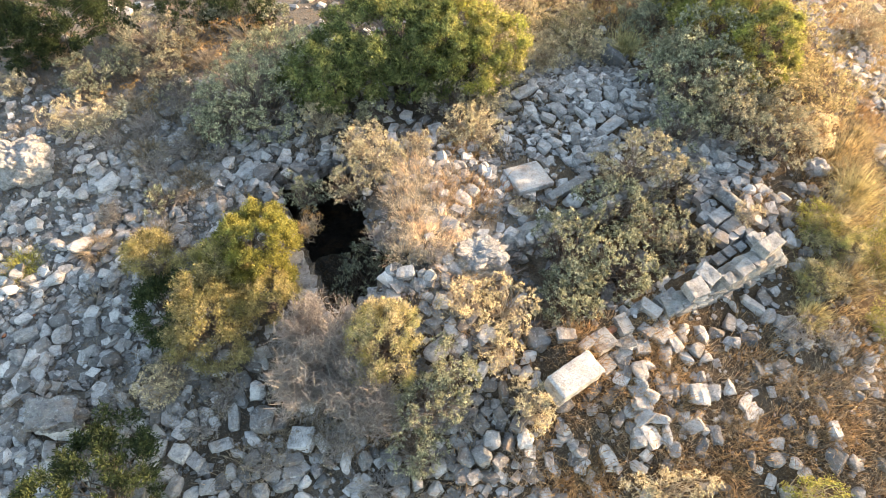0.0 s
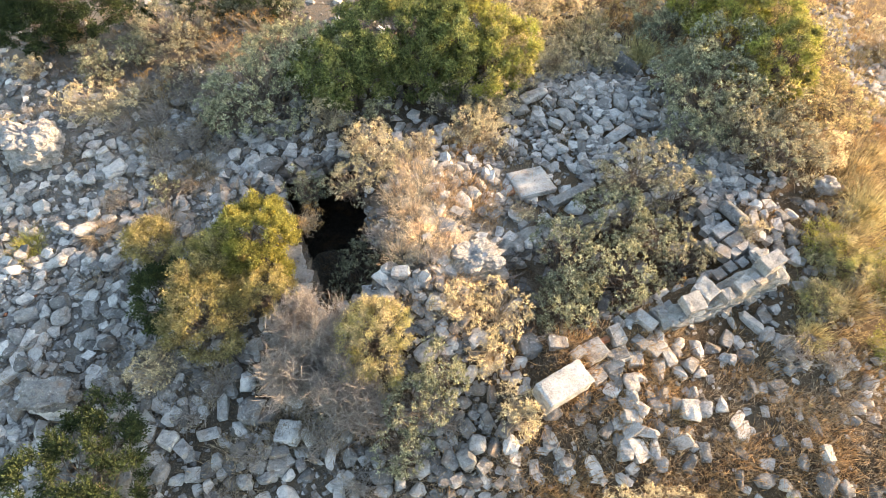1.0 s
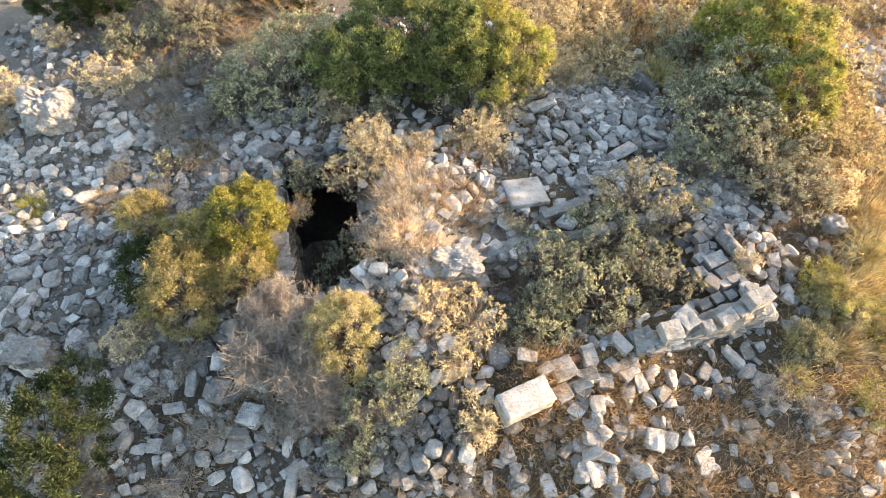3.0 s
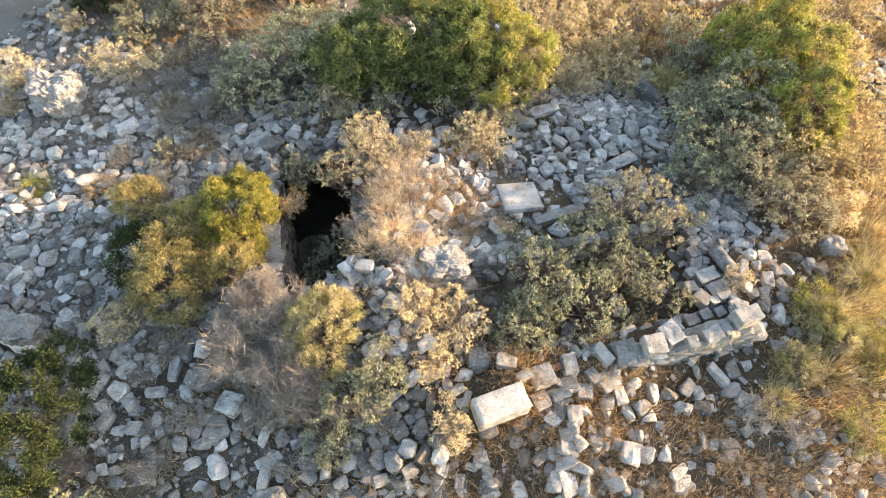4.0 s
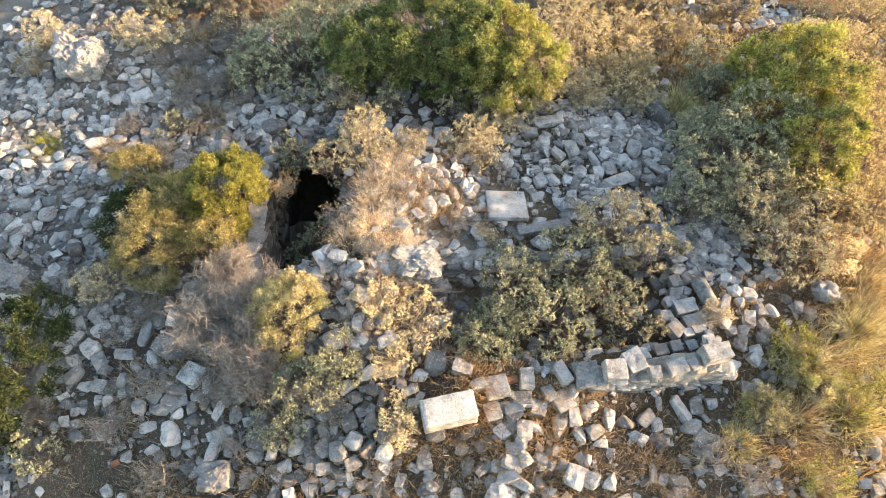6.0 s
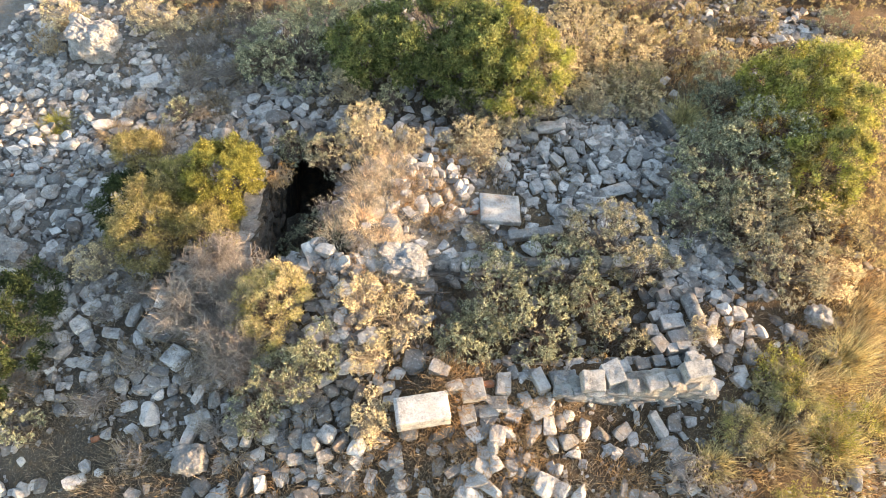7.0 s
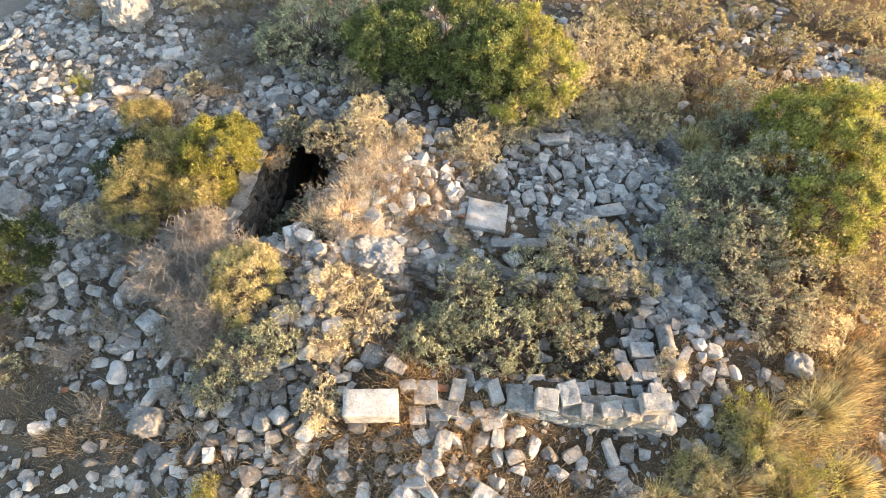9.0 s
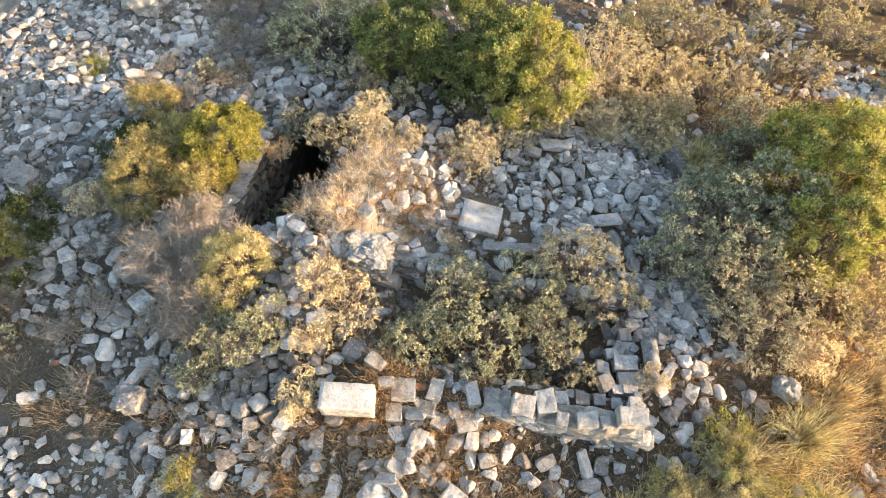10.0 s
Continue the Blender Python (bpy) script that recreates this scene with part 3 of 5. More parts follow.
WEST_STONES_LOW = [
    (-5.71, 2.76, 0.62, 0.72, 0.40, 37), (-5.72, 4.37, 0.24, 0.38, 0.18, 17), (-5.86, 4.80, 0.29, 0.18, 0.14, 47),
    (-6.43, 4.29, 0.25, 0.26, 0.16, 37), (-6.74, 7.22, 0.37, 0.22, 0.14, 37), (-6.17, 7.17, 0.41, 0.36, 0.20, 42),
    (-6.57, 6.90, 0.31, 0.30, 0.18, 37), (-5.01, 7.59, 0.38, 0.22, 0.18, 29), (-5.52, 6.69, 0.28, 0.27, 0.16, 57),
    (-8.17, 5.95, 0.42, 0.25, 0.16, 42), (-3.66, 7.50, 0.46, 0.40, 0.24, 17), (-4.07, 7.74, 0.31, 0.27, 0.18, 37),
    (-3.31, 7.47, 0.50, 0.37, 0.24, 12), (-4.26, 8.10, 0.31, 0.30, 0.20, 37), (-6.68, 7.66, 0.30, 0.20, 0.14, 37)]
FRONT_STONES = [
    (2.89, 2.56, 0.25, 0.42, 0.20, -3), (3.05, 3.24, 0.38, 0.39, 0.20, -20), (3.12, 3.45, 0.29, 0.24, 0.20, 0),
    (3.03, 3.06, 0.32, 0.23, 0.18, -8), (3.22, 2.82, 0.37, 0.17, 0.16, -15), (3.06, 2.59, 0.28, 0.38, 0.20, 30),
    (3.42, 2.40, 0.27, 0.25, 0.20, -10), (3.32, 2.60, 0.17, 0.37, 0.16, 5), (3.60, 3.24, 0.22, 0.26, 0.20, 0),
    (3.88, 3.18, 0.29, 0.35, 0.22, -3), (4.13, 3.21, 0.26, 0.26, 0.20, 0), (4.40, 3.31, 0.24, 0.28, 0.18, 10),
    (3.84, 2.44, 0.22, 0.34, 0.18, -30), (4.08, 2.59, 0.17, 0.31, 0.16, 10), (2.33, 2.32, 0.28, 0.34, 0.20, 0)]
FRONT_STONES_EAST = [
    (5.50, 2.53, 0.20, 0.29, 0.18, -20), (5.75, 2.24, 0.30, 0.42, 0.24, -25), (5.78, 3.08, 0.16, 0.40, 0.16, 15),
    (5.86, 2.67, 0.20, 0.31, 0.18, 0), (4.90, 2.25, 0.25, 0.19, 0.16, 10), (5.18, 2.21, 0.22, 0.19, 0.16, -30),
    (5.29, 2.10, 0.21, 0.19, 0.14, 20), (4.53, 2.25, 0.15, 0.29, 0.16, -10), (6.17, 3.62, 0.20, 0.18, 0.14, 0),
    (6.39, 3.20, 0.23, 0.16, 0.14, 0), (4.93, 3.66, 0.11, 0.31, 0.12, 5), (5.08, 3.62, 0.16, 0.22, 0.12, 0),
    (6.41, 3.77, 0.20, 0.16, 0.12, 0), (5.20, 2.82, 0.22, 0.18, 0.14, 20), (5.59, 2.82, 0.17, 0.16, 0.12, 0)]
CENTRE_FRONT_STONES = [
    (-1.15, 2.24, 0.25, 0.32, 0.26, -15), (-0.03, 3.75, 0.38, 0.33, 0.24, 20), (0.56, 3.46, 0.19, 0.43, 0.22, -30),
    (0.41, 3.51, 0.17, 0.27, 0.18, 30), (0.90, 3.21, 0.15, 0.35, 0.18, 5), (0.53, 2.32, 0.22, 0.46, 0.22, -20),
    (0.34, 2.28, 0.30, 0.29, 0.20, -30), (0.28, 2.07, 0.26, 0.30, 0.20, 10), (0.72, 2.53, 0.28, 0.29, 0.22, 0),
    (0.97, 2.47, 0.22, 0.33, 0.22, -10), (1.26, 2.58, 0.30, 0.38, 0.24, 30), (-0.65, 2.01, 0.36, 0.26, 0.20, 10),
    (-0.38, 1.98, 0.16, 0.38, 0.20, 10), (-1.69, 2.25, 0.18, 0.23, 0.18, 0), (0.52, 3.13, 0.29, 0.19, 0.20, 20)]
SOUTH_ROW_STONES = [
    (-2.69, 2.83, 0.34, 0.43, 0.34, 0), (-2.84, 3.27, 0.31, 0.30, 0.26, 20), (-3.87, 2.34, 0.30, 0.29, 0.22, -25),
    (-3.27, 2.45, 0.37, 0.19, 0.18, 15), (-2.77, 2.28, 0.38, 0.23, 0.20, 30), (-3.14, 2.85, 0.17, 0.43, 0.18, 10),
    (-2.41, 2.85, 0.19, 0.49, 0.20, -15), (-2.08, 2.56, 0.35, 0.38, 0.22, -10), (-2.64, 1.83, 0.29, 0.28, 0.20, 10),
    (-2.32, 1.90, 0.36, 0.21, 0.20, 30), (-3.08, 2.09, 0.23, 0.28, 0.20, 0), (-3.88, 1.90, 0.21, 0.34, 0.18, -15),
    (-3.39, 1.90, 0.28, 0.24, 0.18, 10), (-2.25, 3.43, 0.31, 0.44, 0.24, -20), (-2.04, 3.05, 0.38, 0.29, 0.20, 0)]
OAK_SHRUBS = [
    (-3.01, 5.42, 0.79, 0.78, 1.35)]
OLIVE_SHRUBS = [
    (-3.61, 4.21, 0.73, 0.95, 1.25), (-3.57, 4.97, 0.66, 0.58, 1.20), (-4.79, 5.46, 0.44, 0.46, 1.00), (-2.71, 4.61, 0.53, 0.42, 0.95)]
DARK_SHRUBS = [
    (-4.41, 4.48, 0.43, 0.63, 0.80), (-4.74, 1.58, 0.88, 1.22, 1.25), (-4.40, 0.64, 0.33, 0.35, 0.60), (-8.34, 10.92, 1.38, 0.86, 2.00),
    (-8.78, 10.46, 0.92, 0.56, 1.40), (-5.67, 11.95, 0.87, 0.42, 1.10), (-4.45, 12.04, 0.76, 0.44, 1.00), (-7.44, 11.74, 0.74, 0.48, 1.20)]
GREEN_SHRUBS = [
    (-0.95, 10.12, 1.46, 1.36, 1.70), (-0.15, 10.15, 0.95, 0.95, 1.75), (-2.15, 9.47, 1.11, 1.03, 1.50)]
OAKGREEN_SHRUBS = [
    (0.46, 10.52, 1.24, 1.31, 1.60), (5.89, 11.46, 1.04, 1.19, 1.80), (6.31, 10.01, 0.87, 0.87, 1.50), (5.72, 12.38, 1.07, 0.96, 1.70)]
SAGE_SHRUBS = [
    (-3.63, 8.94, 1.23, 1.13, 1.20), (-3.23, 9.73, 1.03, 0.85, 1.40), (-4.22, 8.48, 0.56, 0.56, 0.70), (-1.36, 8.66, 0.35, 0.32, 0.60),
    (4.55, 8.35, 0.55, 0.60, 0.80), (5.43, 10.59, 0.86, 0.79, 1.40), (4.52, 9.97, 0.64, 0.63, 1.00), (4.98, 9.40, 1.08, 1.03, 1.20),
    (4.44, 11.64, 0.70, 0.65, 0.80), (0.14, 3.45, 0.33, 0.50, 0.70), (-0.22, 2.96, 0.51, 0.56, 0.80), (-0.35, 2.33, 0.45, 0.39, 0.70),
    (-2.49, 6.80, 0.41, 0.30, 0.60), (2.13, 5.59, 0.69, 0.86, 1.10), (2.92, 5.36, 0.72, 0.67, 1.10), (2.00, 4.67, 0.53, 0.51, 0.90)]
SAGE_MORE_SHRUBS = [
    (2.97, 6.51, 0.66, 0.53, 1.10), (3.71, 6.11, 0.60, 0.40, 1.00), (-3.73, 0.69, 0.40, 0.31, 0.50), (-5.13, 6.73, 0.27, 0.30, 0.40),
    (-7.10, 9.49, 0.54, 0.38, 0.70), (4.39, 12.53, 0.55, 0.49, 0.80), (4.91, 12.16, 0.50, 0.48, 0.80), (6.45, 16.55, 0.53, 0.43, 0.60),
    (-4.09, 11.98, 0.76, 0.55, 0.80), (-6.76, 10.31, 0.53, 0.39, 0.50), (-7.31, 9.94, 0.63, 0.37, 0.60), (-4.97, 12.01, 0.76, 0.54, 0.90)]
GOLDEN_SHRUBS = [
    (1.27, 11.79, 0.96, 0.92, 1.30), (1.29, 10.50, 0.68, 0.86, 1.20), (6.99, 8.31, 0.54, 0.59, 0.80), (1.29, 2.91, 0.34, 0.50, 0.80),
    (0.96, 4.42, 0.53, 0.55, 0.60), (0.26, 4.40, 0.44, 0.39, 0.55), (0.85, 3.67, 0.33, 0.36, 0.50), (-1.2, 7.35, 0.52, 0.55, 0.8), (-1.55, 7.85, 0.48, 0.42, 0.7), (-2.3, 8.6, 0.55, 0.45, 0.75), (0.35, 8.3, 0.42, 0.38, 0.55),
    (0.76, 8.19, 0.44, 0.46, 0.60), (-0.44, 7.67, 0.27, 0.27, 0.40), (-6.84, 8.49, 0.81, 0.50, 0.70), (-8.72, 7.74, 0.63, 0.47, 0.70),
    (-4.30, 3.31, 0.38, 0.42, 0.55), (1.38, 6.47, 0.23, 0.19, 0.30), (2.37, 11.33, 0.65, 0.59, 0.70), (2.05, 10.45, 0.46, 0.38, 0.50)]
GOLDEN_MORE_SHRUBS = [
    (0.91, 9.32, 0.66, 0.47, 0.70), (0.72, 8.75, 0.42, 0.38, 0.55), (1.4, 9.85, 0.5, 0.45, 0.7), (2.2, 10.4, 0.55, 0.5, 0.75), (3.0, 11.0, 0.55, 0.5, 0.7),
    (6.5, 15.3, 0.5, 0.4, 0.55), (7.7, 15.9, 0.5, 0.45, 0.6), (9.0, 16.4, 0.6, 0.5, 0.7),
    (2.40, 13.03, 0.64, 0.57, 0.70), (3.28, 10.75, 0.46, 0.45, 0.50), (2.76, 12.06, 0.55, 0.54, 0.70), (5.32, 6.36, 0.24, 0.23, 0.40),
    (3.67, 14.21, 0.51, 0.34, 0.50), (-8.78, 9.65, 0.34, 0.30, 0.50), (3.15, 1.82, 0.72, 0.28, 0.60), (10.43, 12.91, 0.83, 0.76, 1.00)]
DRYSAGE_SHRUBS = [
    (5.45, 8.64, 0.79, 0.75, 1.10), (6.16, 8.10, 0.72, 0.80, 1.00),
    (-1.67, 6.79, 0.42, 0.39, 0.80), (3.45, 7.27, 0.81, 0.47, 1.10), (4.11, 7.09, 0.52, 0.47, 1.10), (4.11, 5.76, 0.50, 0.32, 0.80),
    (-5.79, 10.09, 0.49, 0.47, 0.60), (0.05, 9.14, 0.49, 0.48, 0.70), (-5.54, 9.64, 0.57, 0.45, 0.40), (-6.12, 10.88, 0.89, 0.79, 1.00)]
OLIVEGOLD_SHRUBS = [
    (6.71, 9.35, 0.81, 0.89, 1.10), (7.66, 9.57, 0.51, 0.79, 1.00), (7.21, 11.11, 0.87, 1.36, 1.30), (2.37, 14.55, 1.13, 0.71, 1.20),
    (4.65, 15.43, 0.72, 0.58, 0.90), (5.15, 17.53, 1.10, 0.59, 1.00), (3.10, 13.15, 0.70, 0.49, 0.80), (2.76, 11.19, 0.56, 0.67, 0.90),
    (6.91, 12.71, 0.49, 0.84, 1.10), (3.48, 16.62, 0.69, 0.53, 0.70), (1.21, 14.35, 0.79, 0.65, 0.90), (6.20, 17.97, 0.55, 0.52, 0.80),
    (1.71, 12.52, 0.61, 0.52, 0.80), (0.87, 13.52, 0.64, 0.56, 0.80), (7.51, 13.09, 0.73, 0.95, 1.10), (8.49, 15.40, 0.68, 0.74, 1.00)]
OLIVEGOLD_MORE_SHRUBS = [
    (4.3, 13.4, 0.6, 0.5, 0.7), (7.9, 16.9, 0.8, 0.6, 0.9), (9.2, 17.6, 0.9, 0.7, 1.0), (7.0, 19.0, 0.9, 0.7, 1.0), (4.2, 18.9, 0.9, 0.7, 0.9),
    (8.6, 20.2, 1.0, 0.8, 1.0), (10.4, 16.2, 0.8, 0.7, 0.9), (5.6, 20.6, 1.0, 0.7, 0.9), (2.2, 17.6, 0.9, 0.7, 0.9), (10.8, 19.0, 1.0, 0.8, 1.0),
    (6.76, 14.61, 0.91, 0.55, 1.00)]
OLIVEYEL_SHRUBS = [
    (-0.89, 3.83, 0.61, 0.74, 1.00), (6.91, 5.98, 0.62, 0.44, 0.50), (6.38, 5.20, 0.44, 0.35, 0.45)]
TWIG_SHRUBS = [
    (-1.85, 3.62, 0.84, 0.86, 0.95), (-1.05, 2.98, 0.5, 0.42, 0.6)]
SCRUB = [
    (-2.6, 2.2, 0.4, 0.35, 0.35), (-1.6, 2.45, 0.45, 0.4, 0.4), (-2.3, 3.3, 0.4, 0.35, 0.35), (-3.3, 3.2, 0.35, 0.4, 0.35),
    (-0.9, 1.9, 0.4, 0.3, 0.3), (-2.9, 1.4, 0.45, 0.35, 0.35), (-3.6, 2.7, 0.3, 0.35, 0.3), (-1.9, 1.0, 0.4, 0.3, 0.3),
    (-5.7, 8.5, 0.5, 0.45, 0.45), (-5.0, 8.0, 0.5, 0.45, 0.4), (-5.4, 7.5, 0.4, 0.4, 0.4), (-4.2, 7.9, 0.4, 0.35, 0.35),
    (-4.9, 6.9, 0.35, 0.3, 0.3), (-5.9, 6.5, 0.3, 0.3, 0.3), (-6.3, 8.1, 0.4, 0.35, 0.35), (-4.7, 8.8, 0.5, 0.4, 0.45),
    (-5.2, 9.2, 0.5, 0.4, 0.45), (-4.2, 3.6, 0.4, 0.4, 0.4), (-1.0, 5.7, 0.35, 0.3, 0.35), (-4.9, 3.1, 0.3, 0.3, 0.3),
    (5.6, 4.2, 0.4, 0.35, 0.35), (6.2, 4.1, 0.4, 0.35, 0.4), (0.3, 2.8, 0.3, 0.3, 0.3), (-0.1, 5.2, 0.3, 0.25, 0.25)]
BROWN_SHRUBS = [
    (3.96, 5.33, 0.25, 0.22, 0.45), (-2.35, 6.15, 0.25, 0.25, 0.4), (-8.58, 7.03, 0.34, 0.37, 0.50), (-5.59, 11.32, 0.74, 0.55, 0.60), (-4.36, 11.32, 0.62, 0.55, 0.60),
    (-6.22, 9.20, 0.67, 0.44, 0.40), (-8.28, 10.65, 0.72, 0.39, 0.60), (-4.92, 10.52, 0.71, 0.54, 0.50)]
HERB_SHRUBS = [
    (6.61, 6.35, 0.41, 0.45, 0.50), (7.61, 5.91, 0.49, 0.54, 0.60), (7.30, 4.44, 0.41, 0.45, 0.60), (0.58, 1.03, 0.37, 0.26, 0.50),
    (5.30, 1.78, 0.48, 0.23, 0.60)]


# ---- the ruin ----
def piece(name, me, parent, base, m, label=""):
    """A stone of a wall: an object of its own under the wall, whose foot is at base."""
    ob = new(name, me)
    ob.parent = parent
    ob.matrix_basis = base.inverted() @ m
    return tagged(ob, label)


def wall_core(u0, u1, v0, v1, low, tops, seed, along="u"):
    """The rubble and mortar heart of a wall; tops gives its height from end to end."""
    bm = bmesh.new()
    n = max(4, int((u1 - u0) / 0.06))
    rows = []
    for i in range(n + 1):
        k = i / n
        u = u0 + (u1 - u0) * k
        top = tops[0] + (tops[1] - tops[0]) * step(k, 0.35, 0.6)
        ring = []
        up = [low + (top - 0.03 - low) * j / 7 for j in range(8)]
        for v, z in [(v0, z) for z in up] + [(v0 + (v1 - v0) * j / 6, top) for j in range(1, 6)] + [(v1, z) for z in reversed(up)]:
            x, y = ruin_xy(u, v) if along == "u" else ruin_xy(v, u)
            q = Vector((x * 3, y * 3, z * 3 + seed))
            dx = 0.045 * noise.noise(q) + 0.03 * noise.noise(q * 3.4)
            dy = 0.045 * noise.noise(q + Vector((9, 0, 0))) + 0.03 * noise.noise(q * 3.4 + Vector((9, 0, 0)))
            ring.append(bm.verts.new((x + dx, y + dy, z + (0.05 * noise.noise(q * 1.7) + 0.035 * noise.noise(q * 3.9)) * (z > low))))
        rows.append(ring)
    for a, b in zip(rows, rows[1:]):
        for j in range(len(a) - 1):
            bm.faces.new((a[j], b[j], b[j + 1], a[j + 1]))
    bm.faces.new(rows[0])
    bm.faces.new(list(reversed(rows[-1])))
    bmesh.ops.recalc_face_normals(bm, faces=bm.faces)
    return bm


def facing(parent, base, u0, u1, v, low, high, along="u", seed=1, course=0.13, stock=STONES):
    """Courses of rough stones laid in the face of a wall."""
    rng = random.Random(seed)
    z = low
    while z < high - 0.03:
        h = course * rng.uniform(0.75, 1.2)
        u = u0 + rng.uniform(-0.05, 0.1)
        while u < u1:
            l = rng.uniform(0.14, 0.36)
            x, y = ruin_xy(u + l / 2, v + rng.uniform(-0.02, 0.02)) if along == "u" else ruin_xy(v + rng.uniform(-0.02, 0.02), u + l / 2)
            m = pose(x, y, z + h / 2, rng.uniform(-4, 4), rng.uniform(-4, 4), 27 + rng.uniform(-5, 5) + (0 if along == "u" else 90))
            piece("stone", rng.choice(stock), parent, base, m @ Matrix.Diagonal((l * 1.06, rng.uniform(0.16, 0.24), h * 1.08, 1)))
            u += l + rng.uniform(0.0, 0.02)
        z += h


def build_south_wall():
    base = pose(*ruin_xy(1.9, -0.15), -1.0)
    wall = holder("wall_south", base, "low ruined wall of rough grey limestone laid in mortar", "wall", kind="structure")
    bm = wall_core(1.5, 3.78, -0.42, -0.1, -1.25, (-0.36, -0.26), 1)
    bmesh.ops.transform(bm, matrix=base.inverted(), verts=bm.verts)
    part("core", bm, mortar, wall, "crumbling pale mortar and rubble core")
    bm = wall_core(0.2, 3.7, -0.16, 0.14, -1.25, (-0.62, -0.56), 2)
    bmesh.ops.transform(bm, matrix=base.inverted(), verts=bm.verts)
    part("filling", bm, soil, wall, "brown earth between the two faces")
    facing(wall, base, 1.6, 3.7, -0.345, -1.0, -0.36, "u", 3, 0.1, PALE_STONES)
    facing(wall, base, 0.3, 3.45, 0.16, -1.05, -0.62, "u", 4, 0.16)
    facing(wall, base, -0.36, 0.1, 3.69, -0.95, -0.34, "v", 8, 0.11, PALE_STONES)
    for x, y, l, w, h, yaw in SOUTH_WALL_STONES + WALL_TOP_STONES + EAST_WALL_STONES:
        u, v = ruin_uv(x, y)
        ground = surface(x, y)
        top = ground
        if -0.5 < v < -0.08:
            top = max(ground, -0.66 + 0.4 * step(u, 1.3, 2.0))
        elif -0.08 <= v < 0.5:
            top = max(ground, -0.6)
        elif u > 3.0:
            top = max(ground, -0.68)
        big = h > 0.3
        me = BLOCKS[0] if big else pick.choice(BLOCKS)
        flat = 0.72 if v < -0.08 and u > 1.4 and not big else 0.9
        m = stone_pose(x, y, top + h * (0.2 if big else 0.14 * flat), l * 0.92, w * 0.86, h * flat, yaw, 6)
        piece("stone", me, wall, base, m)


def build_room_walls():
    base = pose(*ruin_xy(1.4, 2.0), -1.0)
    wall = holder("wall_north", base, "buried room wall of coursed rubble with crumbling mortar", "wall", kind="structure")
    bm = wall_core(-0.75, 3.4, 1.88, 2.12, -1.3, (-0.42, -0.72), 5)
    bmesh.ops.transform(bm, matrix=base.inverted(), verts=bm.verts)
    part("core", bm, mortar, wall)
    facing(wall, base, -0.45, 3.3, 1.88, -1.02, -0.46, "u", 21, 0.12)
    base = pose(*ruin_xy(-0.7, 1.5), -1.0)
    pier = holder("wall_west", base, "stub of coursed masonry carrying a large weathered rock", "wall", kind="structure")
    bm = wall_core(-1.08, -0.36, 1.55, 2.1, -1.3, (-0.2, -0.2), 8)
    bmesh.ops.transform(bm, matrix=base.inverted(), verts=bm.verts)
    part("core", bm, mortar, pier)
    facing(pier, base, -1.05, -0.5, 1.61, -0.98, -0.26, "u", 31, 0.09, PALE_STONES)
    facing(pier, base, 1.58, 1.95, -0.43, -0.98, -0.26, "v", 32, 0.09, PALE_STONES)


build_south_wall()
build_room_walls()

bm_thing("ashlar_block", rough_block(0.77, 0.39, 0.42, 4, 0.014, 11), pale_limestone, pose(1.92, 3.3, -0.29, 3, 1, 34),
         "large squared pale limestone block lying outside the ruined wall", "stone block")
bm_thing("boulder", boulder(0.72, 0.54, 0.32, 5, 0.24, 0.52), pitted_rock, pose(*ruin_xy(-0.74, 1.8), -0.1, -4, 5, 29),
         "deeply pitted grey rock resting on a masonry stub", "boulder")
bm_thing("stone_slab", rough_block(0.7, 0.64, 0.1, 9, 0.006), slab_stone, pose(1.54, 7.16, surface(1.54, 7.16) + 0.07, -9, 7, 24),
         "flat grey limestone slab lying tilted on rubble", "stone slab")
bm_thing("stone_lintel", rough_block(0.95, 0.17, 0.16, 12, 0.012), limestone, pose(2.28, 7.0, surface(2.28, 7.0) + 0.08, 3, 2, 34),
         "long narrow dressed stone beam lying on the rubble", "stone beam")
bm_thing("boulder", boulder(0.96, 0.82, 0.76, 9, 0.15, 0.46), boulder_rock, pose(-7.62, 7.42, surface(-7.55, 7.5) + 0.22, 0, 5, 20),
         "big weathered whitish boulder on the stony slope", "boulder")
bm_thing("boulder", boulder(0.85, 0.5, 0.46, 11, 0.13), limestone, pose(-5.8, 2.88, surface(-5.8, 2.88) + 0.12, 0, -4, 8),
         "broad flat-topped grey boulder beside a dark shrub", "boulder")
bm_thing("boulder", boulder(0.5, 0.42, 0.4, 16, 0.1), pitted_rock, pose(-1.02, 1.36, surface(-1.02, 1.36) + 0.12, 0, 0, 30),
         "rounded pebbly grey boulder on the bare slope", "boulder")
bm_thing("boulder", boulder(0.36, 0.34, 0.34, 19, 0.14, 0.5), boulder_rock, pose(7.03, 7.62, surface(7.03, 7.62) + 0.14, 0, 6, 12),
         "small pale rock beside tall dry grass", "boulder")
bm_thing("standing_rock", rough_block(0.2, 0.55, 0.3, 14, 0.03), limestone, pose(3.62, 10.62, surface(3.62, 10.62) + 0.12, 25, 10, 70),
         "dark leaning rock at the edge of a rubble heap", "rock")


